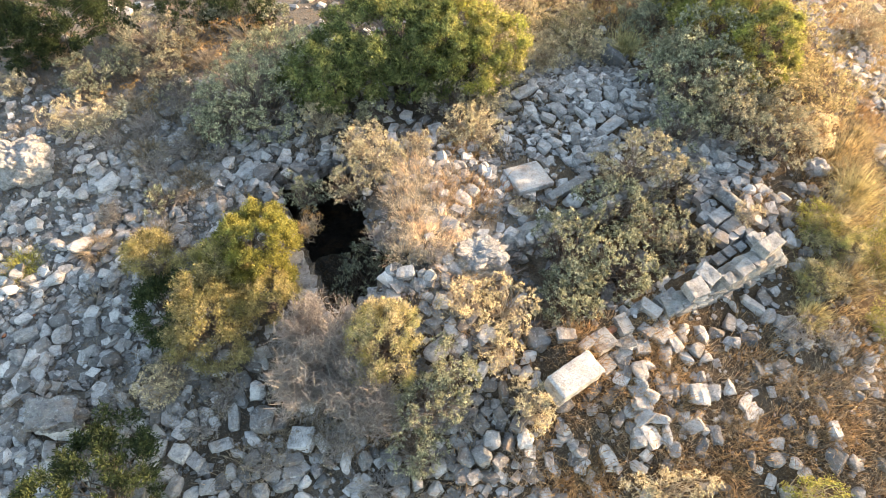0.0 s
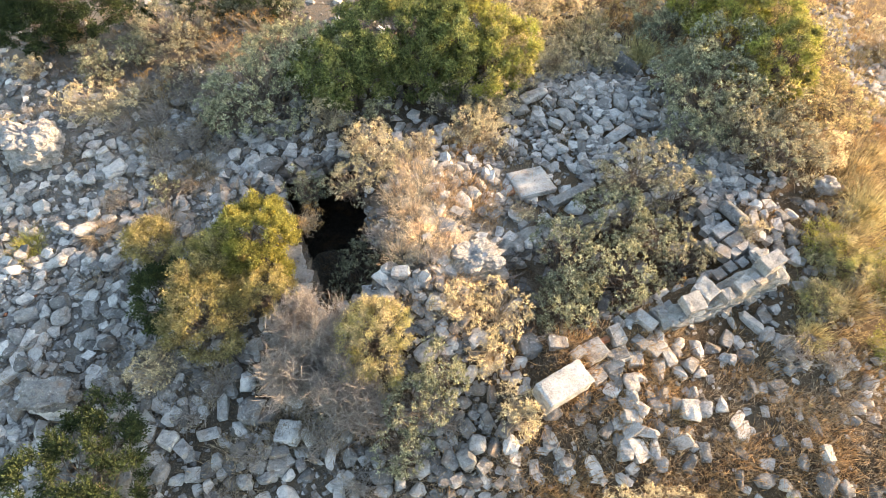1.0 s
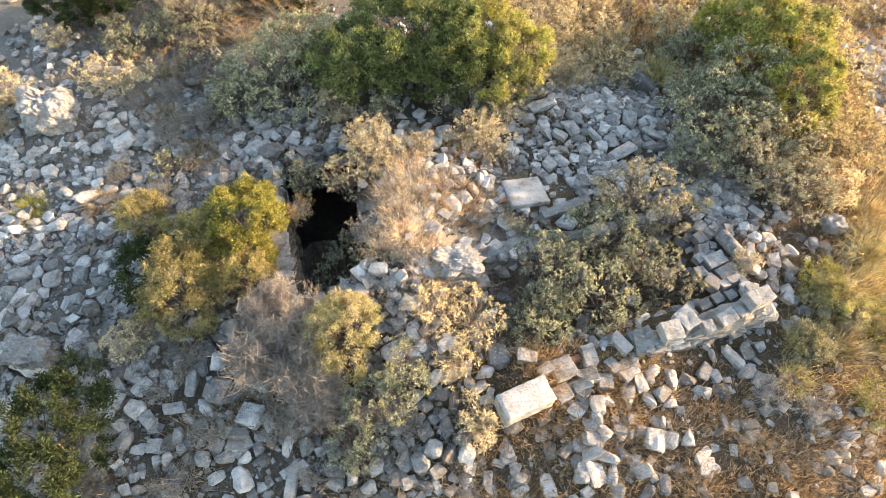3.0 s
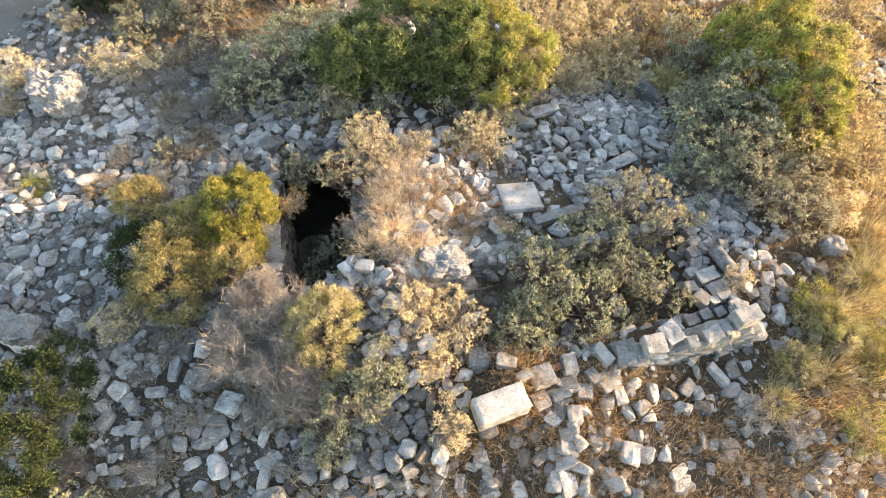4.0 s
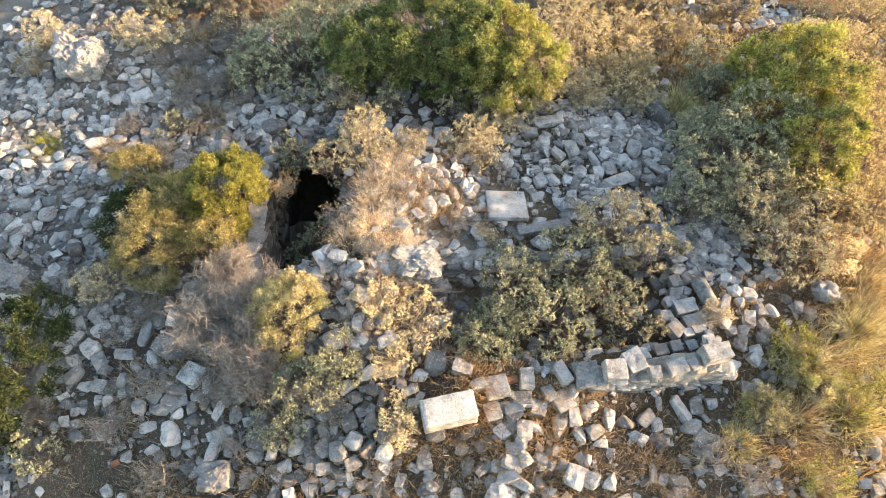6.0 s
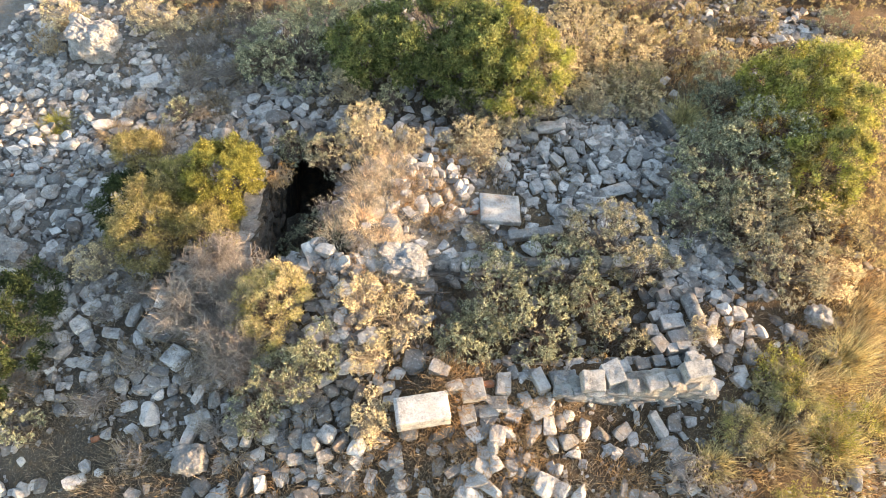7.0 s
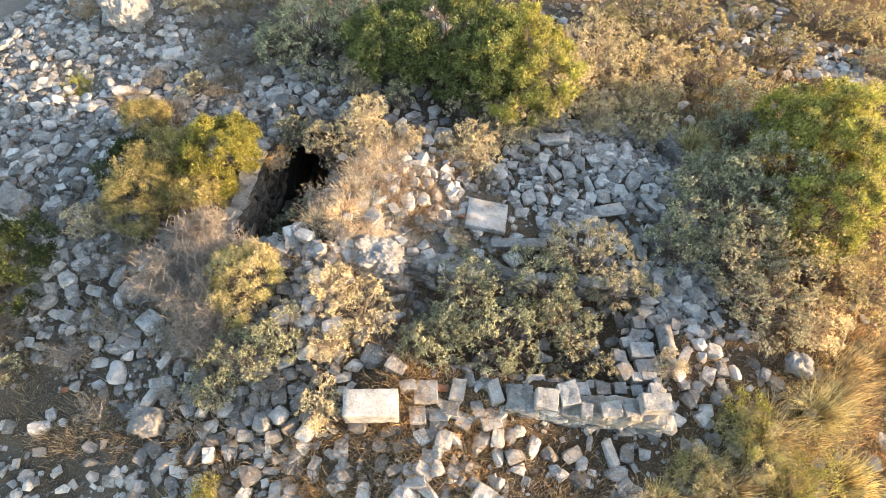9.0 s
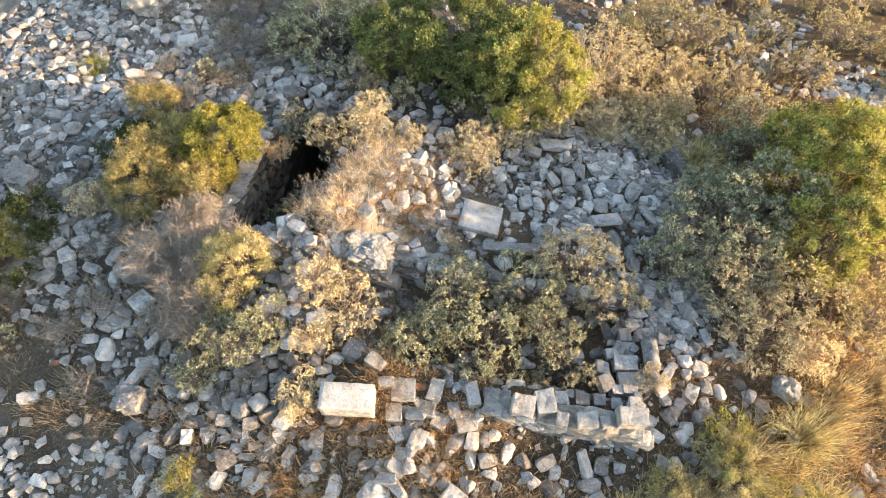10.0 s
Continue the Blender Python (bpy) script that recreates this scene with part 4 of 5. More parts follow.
def build_drum():
    """A piece of a round shaft, with chipped ends."""
    bm = bmesh.new()
    bmesh.ops.create_cone(bm, cap_ends=True, segments=28, radius1=0.125, radius2=0.12, depth=0.5)
    bmesh.ops.bevel(bm, geom=[e for e in bm.edges if len(e.link_faces) == 2 and e.calc_face_angle() > 1], offset=0.012, segments=2, affect="EDGES")
    bmesh.ops.subdivide_edges(bm, edges=[e for e in bm.edges if e.calc_length() > 0.3], cuts=6)
    for v in bm.verts:
        v.co += Vector((v.co.x, v.co.y, 0)).normalized() * 0.008 * noise.noise(v.co * 9)
    for f in bm.faces:
        f.smooth = len(f.verts) == 4
    x, y = 5.1, 6.72
    bm_thing("column_drum", bm, limestone, pose(x, y, surface(x, y) + 0.12, 84, 0, 34), "broken piece of a round stone column shaft", "column")


build_drum()


def build_cistern():
    """The dark chamber under the hole: wider than its mouth on two sides."""
    base = pose(*ruin_xy(-2.4, 3.4), -3.4)
    cistern = holder("cistern", base, "deep dark underground chamber with rough stone sides", "cistern", kind="structure")
    bm = bmesh.new()
    low, high = -3.4, -1.0
    us, vs = (MOUTH_U[0] - 0.05, 0.4 + MOUTH_U[1]), (MOUTH_V[0] - 0.05, MOUTH_V[1] + 1.6)
    us = (us[0], us[1] - 0.35)

    def p(u, v, z):
        return (*ruin_xy(u, v), z)
    corners = [(us[0], vs[0]), (us[1], vs[0]), (us[1], vs[1]), (us[0], vs[1])]
    for (a, b), (c, d) in zip(corners, corners[1:] + corners[:1]):
        bm.faces.new([bm.verts.new(q) for q in (p(a, b, low), p(c, d, low), p(c, d, high), p(a, b, high))])
    bm.faces.new([bm.verts.new(p(a, b, low)) for a, b in corners])
    # the roof of rock over the part that runs on under the hill
    roof = [(us[0], MOUTH_V[1] + 0.02), (us[1], MOUTH_V[1] + 0.02), (us[1], vs[1]), (us[0], vs[1])]
    bm.faces.new([bm.verts.new(p(a, b, high)) for a, b in roof])
    bmesh.ops.transform(bm, matrix=base.inverted(), verts=bm.verts)
    # The chamber's darkness is partly painted: its rock colour carries shade.
    part("chamber", bm, shaded_rock, cistern)
    # ragged rock round the mouth, down to the chamber
    rng = random.Random(3)
    ring = []
    for i in range(4):
        ring.append((MOUTH_U[0] - 0.1, MOUTH_V[1] - 0.25 * i, 90))
    for i in range(13):
        v = MOUTH_V[0] + (MOUTH_V[1] - MOUTH_V[0]) * i / 12
        ring.append((MOUTH_U[1] + 0.05 - 0.18 * math.sin(v * 2.3) - 0.1 * (v - 2.0), v, 90))
    for i in range(6):
        ring.append((MOUTH_U[0] + 0.25 * i, MOUTH_V[0] - 0.06, 0))
        ring.append((MOUTH_U[0] + 0.25 * i, MOUTH_V[1] + 0.06, 0))
    for u, v, turn in ring:
        x, y = ruin_xy(u, v)
        top = ground_height(x, y)
        z = top - 0.1 - (0.12 * rng.random() if turn == 90 and u > -2.5 else 0)
        while z > -1.3:
            h = rng.uniform(0.14, 0.24)
            m = pose(x + rng.uniform(-0.03, 0.03), y + rng.uniform(-0.03, 0.03), z, rng.uniform(-14, 14), rng.uniform(-14, 14), 27 + turn + rng.uniform(-22, 22))
            piece("stone", rng.choice(STONES), cistern, base, m @ Matrix.Diagonal((rng.uniform(0.26, 0.4), rng.uniform(0.22, 0.34), h * 1.15, 1)))
            z -= h
    # the west side: a mortared wall with a flat worn top, standing a little above the ground
    bm = wall_core(1.9, 4.35, -3.6, -3.25, -0.95, (-0.5, -0.5), 31, "v")
    bmesh.ops.transform(bm, matrix=base.inverted(), verts=bm.verts)
    part("parapet", bm, mortar, cistern, "flat-topped pale mortared wall edging the pit")
    top_stones = random.Random(43)
    v = 1.95
    while v < 4.2:
        l = top_stones.uniform(0.2, 0.38)
        m = pose(*ruin_xy(-3.4 + top_stones.uniform(-0.03, 0.03), v + l / 2), -0.49, top_stones.uniform(-4, 4), top_stones.uniform(-4, 4), 117 + top_stones.uniform(-6, 6))
        piece("stone", top_stones.choice(PALE_STONES), cistern, base, m @ Matrix.Diagonal((l * 1.1, top_stones.uniform(0.3, 0.4), 0.12, 1)))
        v += l
    # Inner face below the top, in stones coloured dark for the pit's shade.
    facing(cistern, base, 1.95, 4.3, -3.26, -1.9, -0.66, "v", 41, 0.15, SHADED_STONES)
    # fallen earth and stones below the mouth
    bm = boulder(1.9, 2.6, 2.6, 21, 0.1)
    x, y = ruin_xy(-2.35, 2.9)
    bmesh.ops.transform(bm, matrix=base.inverted() @ pose(x, y, -3.2, 0, 0, 27), verts=bm.verts)
    part("debris", bm, soil, cistern, "heap of fallen earth below the opening")


build_cistern()

lain += [(1.86, 3.36, 0.42), (0.62, 5.45, 0.35), (1.5, 7.3, 0.42), (2.1, 6.9, 0.2), (2.45, 7.1, 0.2), (-7.55, 7.5, 0.6), (-5.8, 2.88, 0.5), (5.1, 6.72, 0.25), (-1.02, 1.36, 0.35)]
loose_stones(HEAP_STONES + HEAP_STONES_LOW, "rubble_stone", "angular grey limestone rubble tumbled below the ruined wall", "stones fallen from the wall", 0.5, 0.35)
loose_stones(EAST_HEAP_STONES, "rubble_stone", "squarish grey rubble stone beside the ruined room", "stones east of the room", 0.5, 0.35)
loose_stones(NORTH_HEAP_STONES + NORTH_EDGE_STONES, "rubble_stone", "broken bluish-grey limestone piece on the rubble heap", "stones of the north heap", 0.55, 0.35)
loose_stones(MOUND_STONES + MOUND_TOP_STONES, "rubble_stone", "rough grey limestone piece on the overgrown mound", "stones on the mound", 0.5, 0.35)
loose_stones(ROOM_STONES, "rubble_stone", "fallen stone on the shaded floor of the sunken room", "stones in the room", 0.9, 0.4)
loose_stones(SOUTH_STONES + CENTRE_FRONT_STONES + SOUTH_ROW_STONES, "field_stone", "weathered grey field stone among dry grass", "stones on the south slope", 0.5, 0.3)
loose_stones(SOUTHWEST_STONES, "field_stone", "rounded grey field stone on bare gravelly soil", "stones on the south-west slope", 0.35, 0.3)
loose_stones(WEST_STONES + WEST_STONES_LOW, "field_stone", "blue-grey limestone lump in the stone field", "stones of the west field", 0.35, 0.3)
loose_stones(FRONT_STONES + FRONT_STONES_EAST, "field_stone", "pale limestone piece among rusty dry grass", "stones before the wall", 0.5, 0.3)


for x, y, turn, l in [(2.62, 4.12, 30, 0.16), (1.18, 6.95, 20, 0.24), (-7.35, 4.05, 50, 0.12), (-7.1, 4.2, 10, 0.1), (-6.75, 4.6, 80, 0.1), (-2.6, 1.0, 40, 0.14)]:
    thing("brick_fragment", pick.choice(BRICKS), fired_clay, stone_pose(x, y, surface(x, y) + 0.1 * l + 0.02, l, l * 0.6, l * 0.35, turn, 14),
          "broken piece of reddish fired brick among the stones", "brick", "brick fragments")


def scatter_density(x, y):
    """How thickly stones lie, over the plan."""
    if in_mouth(x, y):
        return 0.0
    u, v = ruin_uv(x, y)
    if -0.4 < u < 3.4 and -0.4 < v < 1.9:
        return 0.12
    if -1.1 < u < -0.2 and 0.9 < v < 2.1:
        return 0.05
    if -3.62 < u < -3.0 and 1.8 < v < 4.45:
        return 0.0
    d = 0.3 - 0.18 * step(y, 9.5, 10.5)
    d += 0.8 * step(-x, 3.2, 4.4) * (1 - 0.95 * step(y, 7.3, 8.8))
    d += 0.45 * step(3.6 - y, 0, 1) * (1 - step(x, 1.0, 2.2))
    d += 1.3 * hump(x, y, 3.2, 3.3, 0.9, 0.55) + 1.8 * hump(x, y, 2.8, 9.2, 1.5, 1.4) + 1.4 * hump(x, y, 4.9, 7.5, 0.8, 1.5)
    d += 0.7 * hump(x, y, 0.3, 6.8, 1.2, 0.8) + 0.6 * hump(x, y, -0.2, 4.1, 1.0, 0.8) + 0.8 * hump(x, y, -3.2, 7.6, 1.0, 0.7)
    d -= 0.14 * step(x, 2, 3) * step(4.2 - y, 0, 1)
    d += 1.6 * hump(x, y, -0.6, 4.65, 0.55, 0.4) + 0.9 * hump(x, y, -0.25, 4.1, 0.5, 0.4) + 0.9 * hump(x, y, 0.2, 3.4, 0.5, 0.5) + 0.9 * hump(x, y, 0.6, 2.4, 0.6, 0.6)
    d -= 0.9 * hump(x, y, -2.7, 0.5, 1.7, 0.9) + 0.15 * hump(x, y, -6, 10.5, 3, 2)
    d += 0.8 * hump(x, y, 9.6, 11.6, 1.0, 2.2) + 1.1 * hump(x, y, 6.2, 16.1, 1.6, 0.55) + 0.8 * hump(x, y, 3.2, 16.6, 0.5, 0.8)
    d *= 1 - 0.85 * step(x, 6.0, 6.8) * step(y, 4.2, 5.2) * (1 - step(x, 8.4, 9.2))
    d += 0.5 * hump(x, y, 8.3, 5.5, 0.9, 0.8)
    return max(d, 0.02) * (0.75 + 0.5 * noise.noise((x * 1.3, y * 1.3, 4.0)))


def scatter_rubble(name, label, count, low, high, power, seed, area, beyond=False, mat=limestone):
    """Stones too many to count, joined into one mesh."""
    rng = random.Random(seed)
    shapes = {False: [], True: []}
    for i in range(24):
        bm = stone_template(300 + i + seed, i % 5 < 3, False, i >= 12)
        bm.verts.index_update()
        shapes[i >= 12].append((np.array([v.co[:] for v in bm.verts]), np.array([[v.index for v in f.verts] for f in bm.faces])))
        bm.free()
    verts, faces, total = [], [], 0
    tries = 0
    made = 0
    taken = np.array(lain)
    while made < count and tries < count * 9:
        tries += 1
        x, y = rng.uniform(area[0], area[1]), rng.uniform(area[2], area[3])
        if beyond and -10.2 < x < 11 and -1.2 < y < 19:
            continue
        if not beyond and rng.random() * 1.7 > scatter_density(x, y):
            continue
        s = low + (high - low) * rng.random() ** power
        if low > 0.04 and (np.hypot(taken[:, 0] - x, taken[:, 1] - y) < taken[:, 2] * 0.85 + s * 0.2).any():
            continue
        co, fa = rng.choice(shapes[s > 0.18])
        m = pose(x, y, surface(x, y) + s * rng.uniform(0.04, 0.3), rng.uniform(-17, 17), rng.uniform(-17, 17), rng.uniform(0, 360))
        m = np.array(m @ Matrix.Diagonal((s * rng.uniform(0.8, 1.5), s * rng.uniform(0.7, 1.1), s * rng.uniform(0.42, 0.75), 1)))
        verts.append(co @ m[:3, :3].T + m[:3, 3])
        faces.append(fa + total)
        total += len(co)
        made += 1
    me = mesh_of(name, np.concatenate(verts), np.concatenate(faces))
    return thing(name, me, mat, Matrix.Identity(4), label, "rubble", kind="stuff")


scatter_rubble("rubble", "scattered grey limestone rubble covering the slope", 21000, 0.05, 0.255, 2.1, 1, (-10.2, 11, -1.2, 19))
scatter_rubble("outlying_rubble", "loose stones on the slope around the ruin", 1500, 0.1, 0.32, 1.6, 5, (-24, 26, -15, 36), True)
scatter_rubble("gravel", "small broken stones and gravel between the rubble", 9500, 0.03, 0.085, 1.5, 2, (-10.2, 11, -1.2, 19), mat=gravel_stone)


# ---- plants ----
def sprigs(rng, lobes, density, clump=0.2, fill=1.6):
    """Places and outward ways of the leafy ends: tufts of about the size clump, set over a crown made of several lobes."""
    knots = []
    for cx, cy, cz, rx, ry, rz in lobes:
        n = max(3, int(fill * (rx * ry + rx * rz + ry * rz) / 3 * 4.2 / (clump * clump * 2.2)))
        d = unit(rng.normal(size=(n, 3)))
        d = d[d[:, 2] > -0.35]
        r = 0.96 + 0.16 * rng.normal(size=len(d)) * 0.7
        p = np.array((cx, cy, cz)) + d * r[:, None] * np.array((rx, ry, rz))
        keep = p[:, 2] > 0.04
        for ox, oy, oz, qx, qy, qz in lobes:
            if (ox, oy, oz) != (cx, cy, cz):
                keep &= (((p - (ox, oy, oz)) / (qx, qy, qz)) ** 2).sum(axis=1) > 0.6
        knots += [(q, w) for q, w in zip(p[keep], d[keep])]
    places, ways = [], []
    for q, w in knots:
        size = clump * rng.uniform(0.55, 1.25)
        n = max(4, int(density * 6.0 * size * size))
        d = unit(rng.normal(size=(n, 3)) + w * 0.8 + np.array((0, 0, 0.35)))
        r = 1 - 0.55 * rng.random(n) ** 1.8
        p = q + d * r[:, None] * size * np.array((1, 1, 0.85))
        keep = p[:, 2] > 0.02
        places.append(p[keep])
        ways.append(unit(d[keep] + w * 0.4 + np.array((0, 0, 0.4))))
    return np.concatenate(places), np.concatenate(ways)


def leaf_arrays(rng, at, way, length, width):
    """One folded leaf, four corners, at each place."""
    n = len(at)
    side = unit(np.cross(way, unit(rng.normal(size=(n, 3)))))
    up = np.cross(side, way)
    l, w = length * rng.uniform(0.7, 1.25, (n, 1)), width * rng.uniform(0.75, 1.2, (n, 1))
    mid = at + way * l * 0.5 + up * w * 0.25
    verts = np.stack([at, mid + side * w / 2, at + way * l, mid - side * w / 2], axis=1).reshape(-1, 3)
    return verts, np.arange(4 * n).reshape(-1, 4)


def crown_mesh(rng, lobes, density, per, length, width, rosette, clump):
    p, d = sprigs(rng, lobes, density, clump, 1.45 if rosette else (3.0 if length < 0.045 else 2.3))
    at, way = np.repeat(p, per, axis=0), np.repeat(d, per, axis=0)
    spread = unit(rng.normal(size=at.shape))
    if rosette:
        way = unit(way * rng.uniform(0.3, 1.0, (len(at), 1)) + spread * 0.95)
        at = at + rng.normal(size=at.shape) * 0.008
    else:
        along = rng.random((len(at), 1)) * 0.12
        at = at - way * along + spread * 0.035
        way = unit(way * 0.5 + spread)
    return mesh_of("crown", *leaf_arrays(rng, at, way, length, width)), p, d


def tube_arrays(paths, radii):
    """Three-sided tapering stems along paths (n, k, 3)."""
    n, k, _ = paths.shape
    way = unit((paths[:, -1] - paths[:, 0]))
    a = unit(np.cross(way, np.array((0.31, 0.77, 0.55))))
    b = np.cross(way, a)
    rings = []
    for j in range(3):
        c, s = math.cos(2.094 * j), math.sin(2.094 * j)
        rings.append(paths + (a * c + b * s)[:, None, :] * radii[:, :, None])
    verts = np.stack(rings, axis=2).reshape(-1, 3)
    faces = []
    first = np.arange(n)[:, None] * k * 3
    for i in range(k - 1):
        for j in range(3):
            q = np.array((i * 3 + j, i * 3 + (j + 1) % 3, (i + 1) * 3 + (j + 1) % 3, (i + 1) * 3 + j))
            faces.append(first + q)
    return verts, np.concatenate(faces)


def stems_mesh(rng, ends, root, thick, wander=0.06):
    n = len(ends)
    starts = np.column_stack([rng.normal(0, root, n), rng.normal(0, root, n), np.full(n, -0.05)])
    ks = np.linspace(0, 1, 5)
    paths = starts[:, None, :] + (ends - starts)[:, None, :] * ks[None, :, None]
    lift = (np.sin(ks * math.pi) * 0.12)[None, :, None] * np.array((0, 0, 1))
    flat = np.linalg.norm((ends - starts)[:, :2], axis=1)[:, None, None]
    paths = paths + lift * flat * 1.6
    paths[:, 1:4] += rng.normal(0, wander, (n, 3, 3)) * np.array((1, 1, 0.5))
    radii = np.linspace(thick, thick * 0.22, 5)[None, :] * rng.uniform(0.6, 1.2, (n, 1))
    return mesh_of("branchwork", *tube_arrays(paths, radii))


# sprigs a square metre, leaves a sprig, leaf length and width, rosettes, stems, size of a tuft
HABITS = {
    "sage": (155, 9, 0.046, 0.0175, True, 140, 0.1), "drysage": (145, 9, 0.045, 0.016, True, 160, 0.095),
    "oak": (430, 9, 0.036, 0.021, False, 60, 0.14), "oakgreen": (175, 9, 0.048, 0.0265, False, 70, 0.16),
    "olive": (250, 9, 0.038, 0.0145, False, 110, 0.13), "oliveyel": (260, 9, 0.038, 0.012, False, 320, 0.1),
    "green": (150, 9, 0.056, 0.028, False, 70, 0.17), "dark": (205, 9, 0.05, 0.021, False, 60, 0.14),
    "golden": (260, 7, 0.031, 0.0115, True, 190, 0.08), "herb": (60, 8, 0.036, 0.019, False, 100, 0.1),
    "olivegold": (135, 8, 0.044, 0.0155, True, 120, 0.095), "brown": (130, 6, 0.035, 0.01, True, 200, 0.09), "scrub": (90, 5, 0.035, 0.008, True, 260, 0.1), "twig": (60, 0, 0, 0, False, 520, 0.15),
}
PLANTS = {
    "sage": ("sage_shrub", "grey-green woolly-leaved sage shrub with open branches", "shrub"),
    "drysage": ("sage_shrub", "half-dry sage shrub with buff and grey leaves", "shrub"),
    "oak": ("oak_shrub", "dense yellow-green small-leaved evergreen shrub", "shrub"),
    "oakgreen": ("oak_shrub", "large evergreen shrub with yellowing green leaves", "shrub"),
    "olive": ("olive_shrub", "olive-brown fine-leaved shrub with ragged crown", "shrub"),
    "oliveyel": ("yellow_shrub", "rounded fine-twigged shrub with yellowing leaves", "shrub"),
    "green": ("evergreen_shrub", "big dark green leafy evergreen shrub", "shrub"),
    "dark": ("evergreen_shrub", "dark green dense shrub in the shade", "shrub"),
    "golden": ("dry_shrub", "sun-dried straw-coloured low shrub", "shrub"),
    "herb": ("herb", "loose yellow-green herb among dry grass", "plant"),
    "olivegold": ("olive_shrub", "rounded olive-gold half-dry shrub on the slope", "shrub"),
    "brown": ("dry_shrub", "small brown withered shrub", "shrub"),
    "scrub": ("dry_scrub", "low tangle of dry grey-brown stems among stones", "shrub"),
    "twig": ("bare_shrub", "leafless grey shrub of fine tangled twigs", "shrub"),
}
plant_count = [0]


def shrub(kind, x, y, rx, ry, h, z=None):
    plant_count[0] += 1
    rng = np.random.default_rng(1000 + plant_count[0])
    density, per, length, width, rosette, stems, clump = HABITS[kind]
    size = (rx + ry) / 2
    if y > 15:
        density, length, width = density * 0.4, length * 1.25, width * 1.4
    elif y > 11:
        density, length, width = density * (0.45 if kind == "dark" else 0.85), length * 1.05, width * 1.15
    lobes = [(0.0, 0.0, h * 0.42, rx * 0.72, ry * 0.72, h * 0.5)]
    count = 4 + int(size * 4)
    for i in range(count):
        a = 2 * math.pi * (i + rng.uniform(-0.35, 0.35)) / count
        k = rng.uniform(0.42, 0.68)
        s = rng.uniform(0.3, 0.48)
        lobes.append((math.cos(a) * rx * k, math.sin(a) * ry * k, h * rng.uniform(0.28, 0.68), rx * s, ry * s, h * rng.uniform(0.24, 0.36)))
    name, label, category = PLANTS[kind]
    if h > 1.05 and category == "shrub" and "large" not in label and "big" not in label:
        label = "tall " + label
    plant = holder(name, pose(x, y, (surface(x, y) if z is None else z)), label, category, "shrubs and herbs")
    if kind == "twig":
        p, d = sprigs(rng, lobes, 60)
        ends = p[rng.permutation(len(p))[:stems]]
        part_of("branchwork", stems_mesh(rng, ends, 0.12, 0.006, 0.05), grey_bark, plant)
        at = ends[rng.integers(0, len(ends), int(9500 * size))]
        at = at * (1 - 0.55 * rng.random((len(at), 1)) ** 1.5) + rng.normal(0, 0.05, at.shape)
        tips = at + unit(rng.normal(size=at.shape) + np.array((0, 0, 0.6))) * rng.uniform(0.1, 0.26, (len(at), 1))
        paths = np.stack([at, tips], axis=1)
        part_of("twigwork", mesh_of("twigwork", *tube_arrays(paths, np.tile(np.array((0.0042, 0.002)), (len(at), 1)))), grey_bark, plant)
        return plant
    me, p, d = crown_mesh(rng, lobes, density, per, length, width, rosette, clump)
    ends = p[rng.permutation(len(p))[:int(stems * 0.8 * max(0.5, min(size, 1.4)))]]
    part_of("branchwork", stems_mesh(rng, ends, 0.05 + 0.08 * size, 0.006 + 0.007 * size), straw_bark if kind in ("golden", "brown", "herb") else grey_bark if kind == "scrub" else bark, plant)
    part_of("crown", me, LEAVES[kind], plant)
    return plant


for kind, rows in (("oak", OAK_SHRUBS), ("olive", OLIVE_SHRUBS), ("green", GREEN_SHRUBS), ("oakgreen", OAKGREEN_SHRUBS), ("sage", SAGE_SHRUBS + SAGE_MORE_SHRUBS),
                   ("golden", GOLDEN_SHRUBS + GOLDEN_MORE_SHRUBS), ("drysage", DRYSAGE_SHRUBS), ("oliveyel", OLIVEYEL_SHRUBS), ("twig", TWIG_SHRUBS),
                   ("olivegold", OLIVEGOLD_SHRUBS + OLIVEGOLD_MORE_SHRUBS), ("brown", BROWN_SHRUBS), ("scrub", SCRUB), ("dark", DARK_SHRUBS), ("herb", HERB_SHRUBS)):
    for row in rows:
        shrub(kind, *row)
shrub("sage", *ruin_xy(-2.3, 2.75), 0.72, 0.75, 1.1, z=-1.75)


def blades_mesh(name, rng, roots, heights, lean, width, turns=None):
    """Grass blades of two lengths each, bending over, towards turns where it is given."""
    n = len(roots)
    a = rng.random(n) * 2 * math.pi if turns is None else turns + rng.normal(0, 0.6, n)
    way = np.column_stack([np.cos(a), np.sin(a), np.zeros(n)])
    side = np.column_stack([-np.sin(a), np.cos(a), np.zeros(n)]) * width * rng.uniform(0.6, 1.3, (n, 1)) / 2
    k = lean * rng.uniform(0.2, 1.3, (n, 1))
    h = heights[:, None]
    up = np.array((0, 0, 1.0))
    mid = roots + way * h * k * 0.35 + up * h * 0.6
    tip = roots + way * h * k + up * h * (1.05 - 0.35 * np.minimum(k, 1.2))
    verts = np.stack([roots - side, roots + side, mid + side * 0.8, mid - side * 0.8, tip], axis=1).reshape(-1, 3)
    first = np.arange(n)[:, None] * 5
    faces = np.concatenate([first + np.array(corner) for corner in ((0, 1, 2), (0, 2, 3), (3, 2, 4))])
    return mesh_of(name, verts, faces)


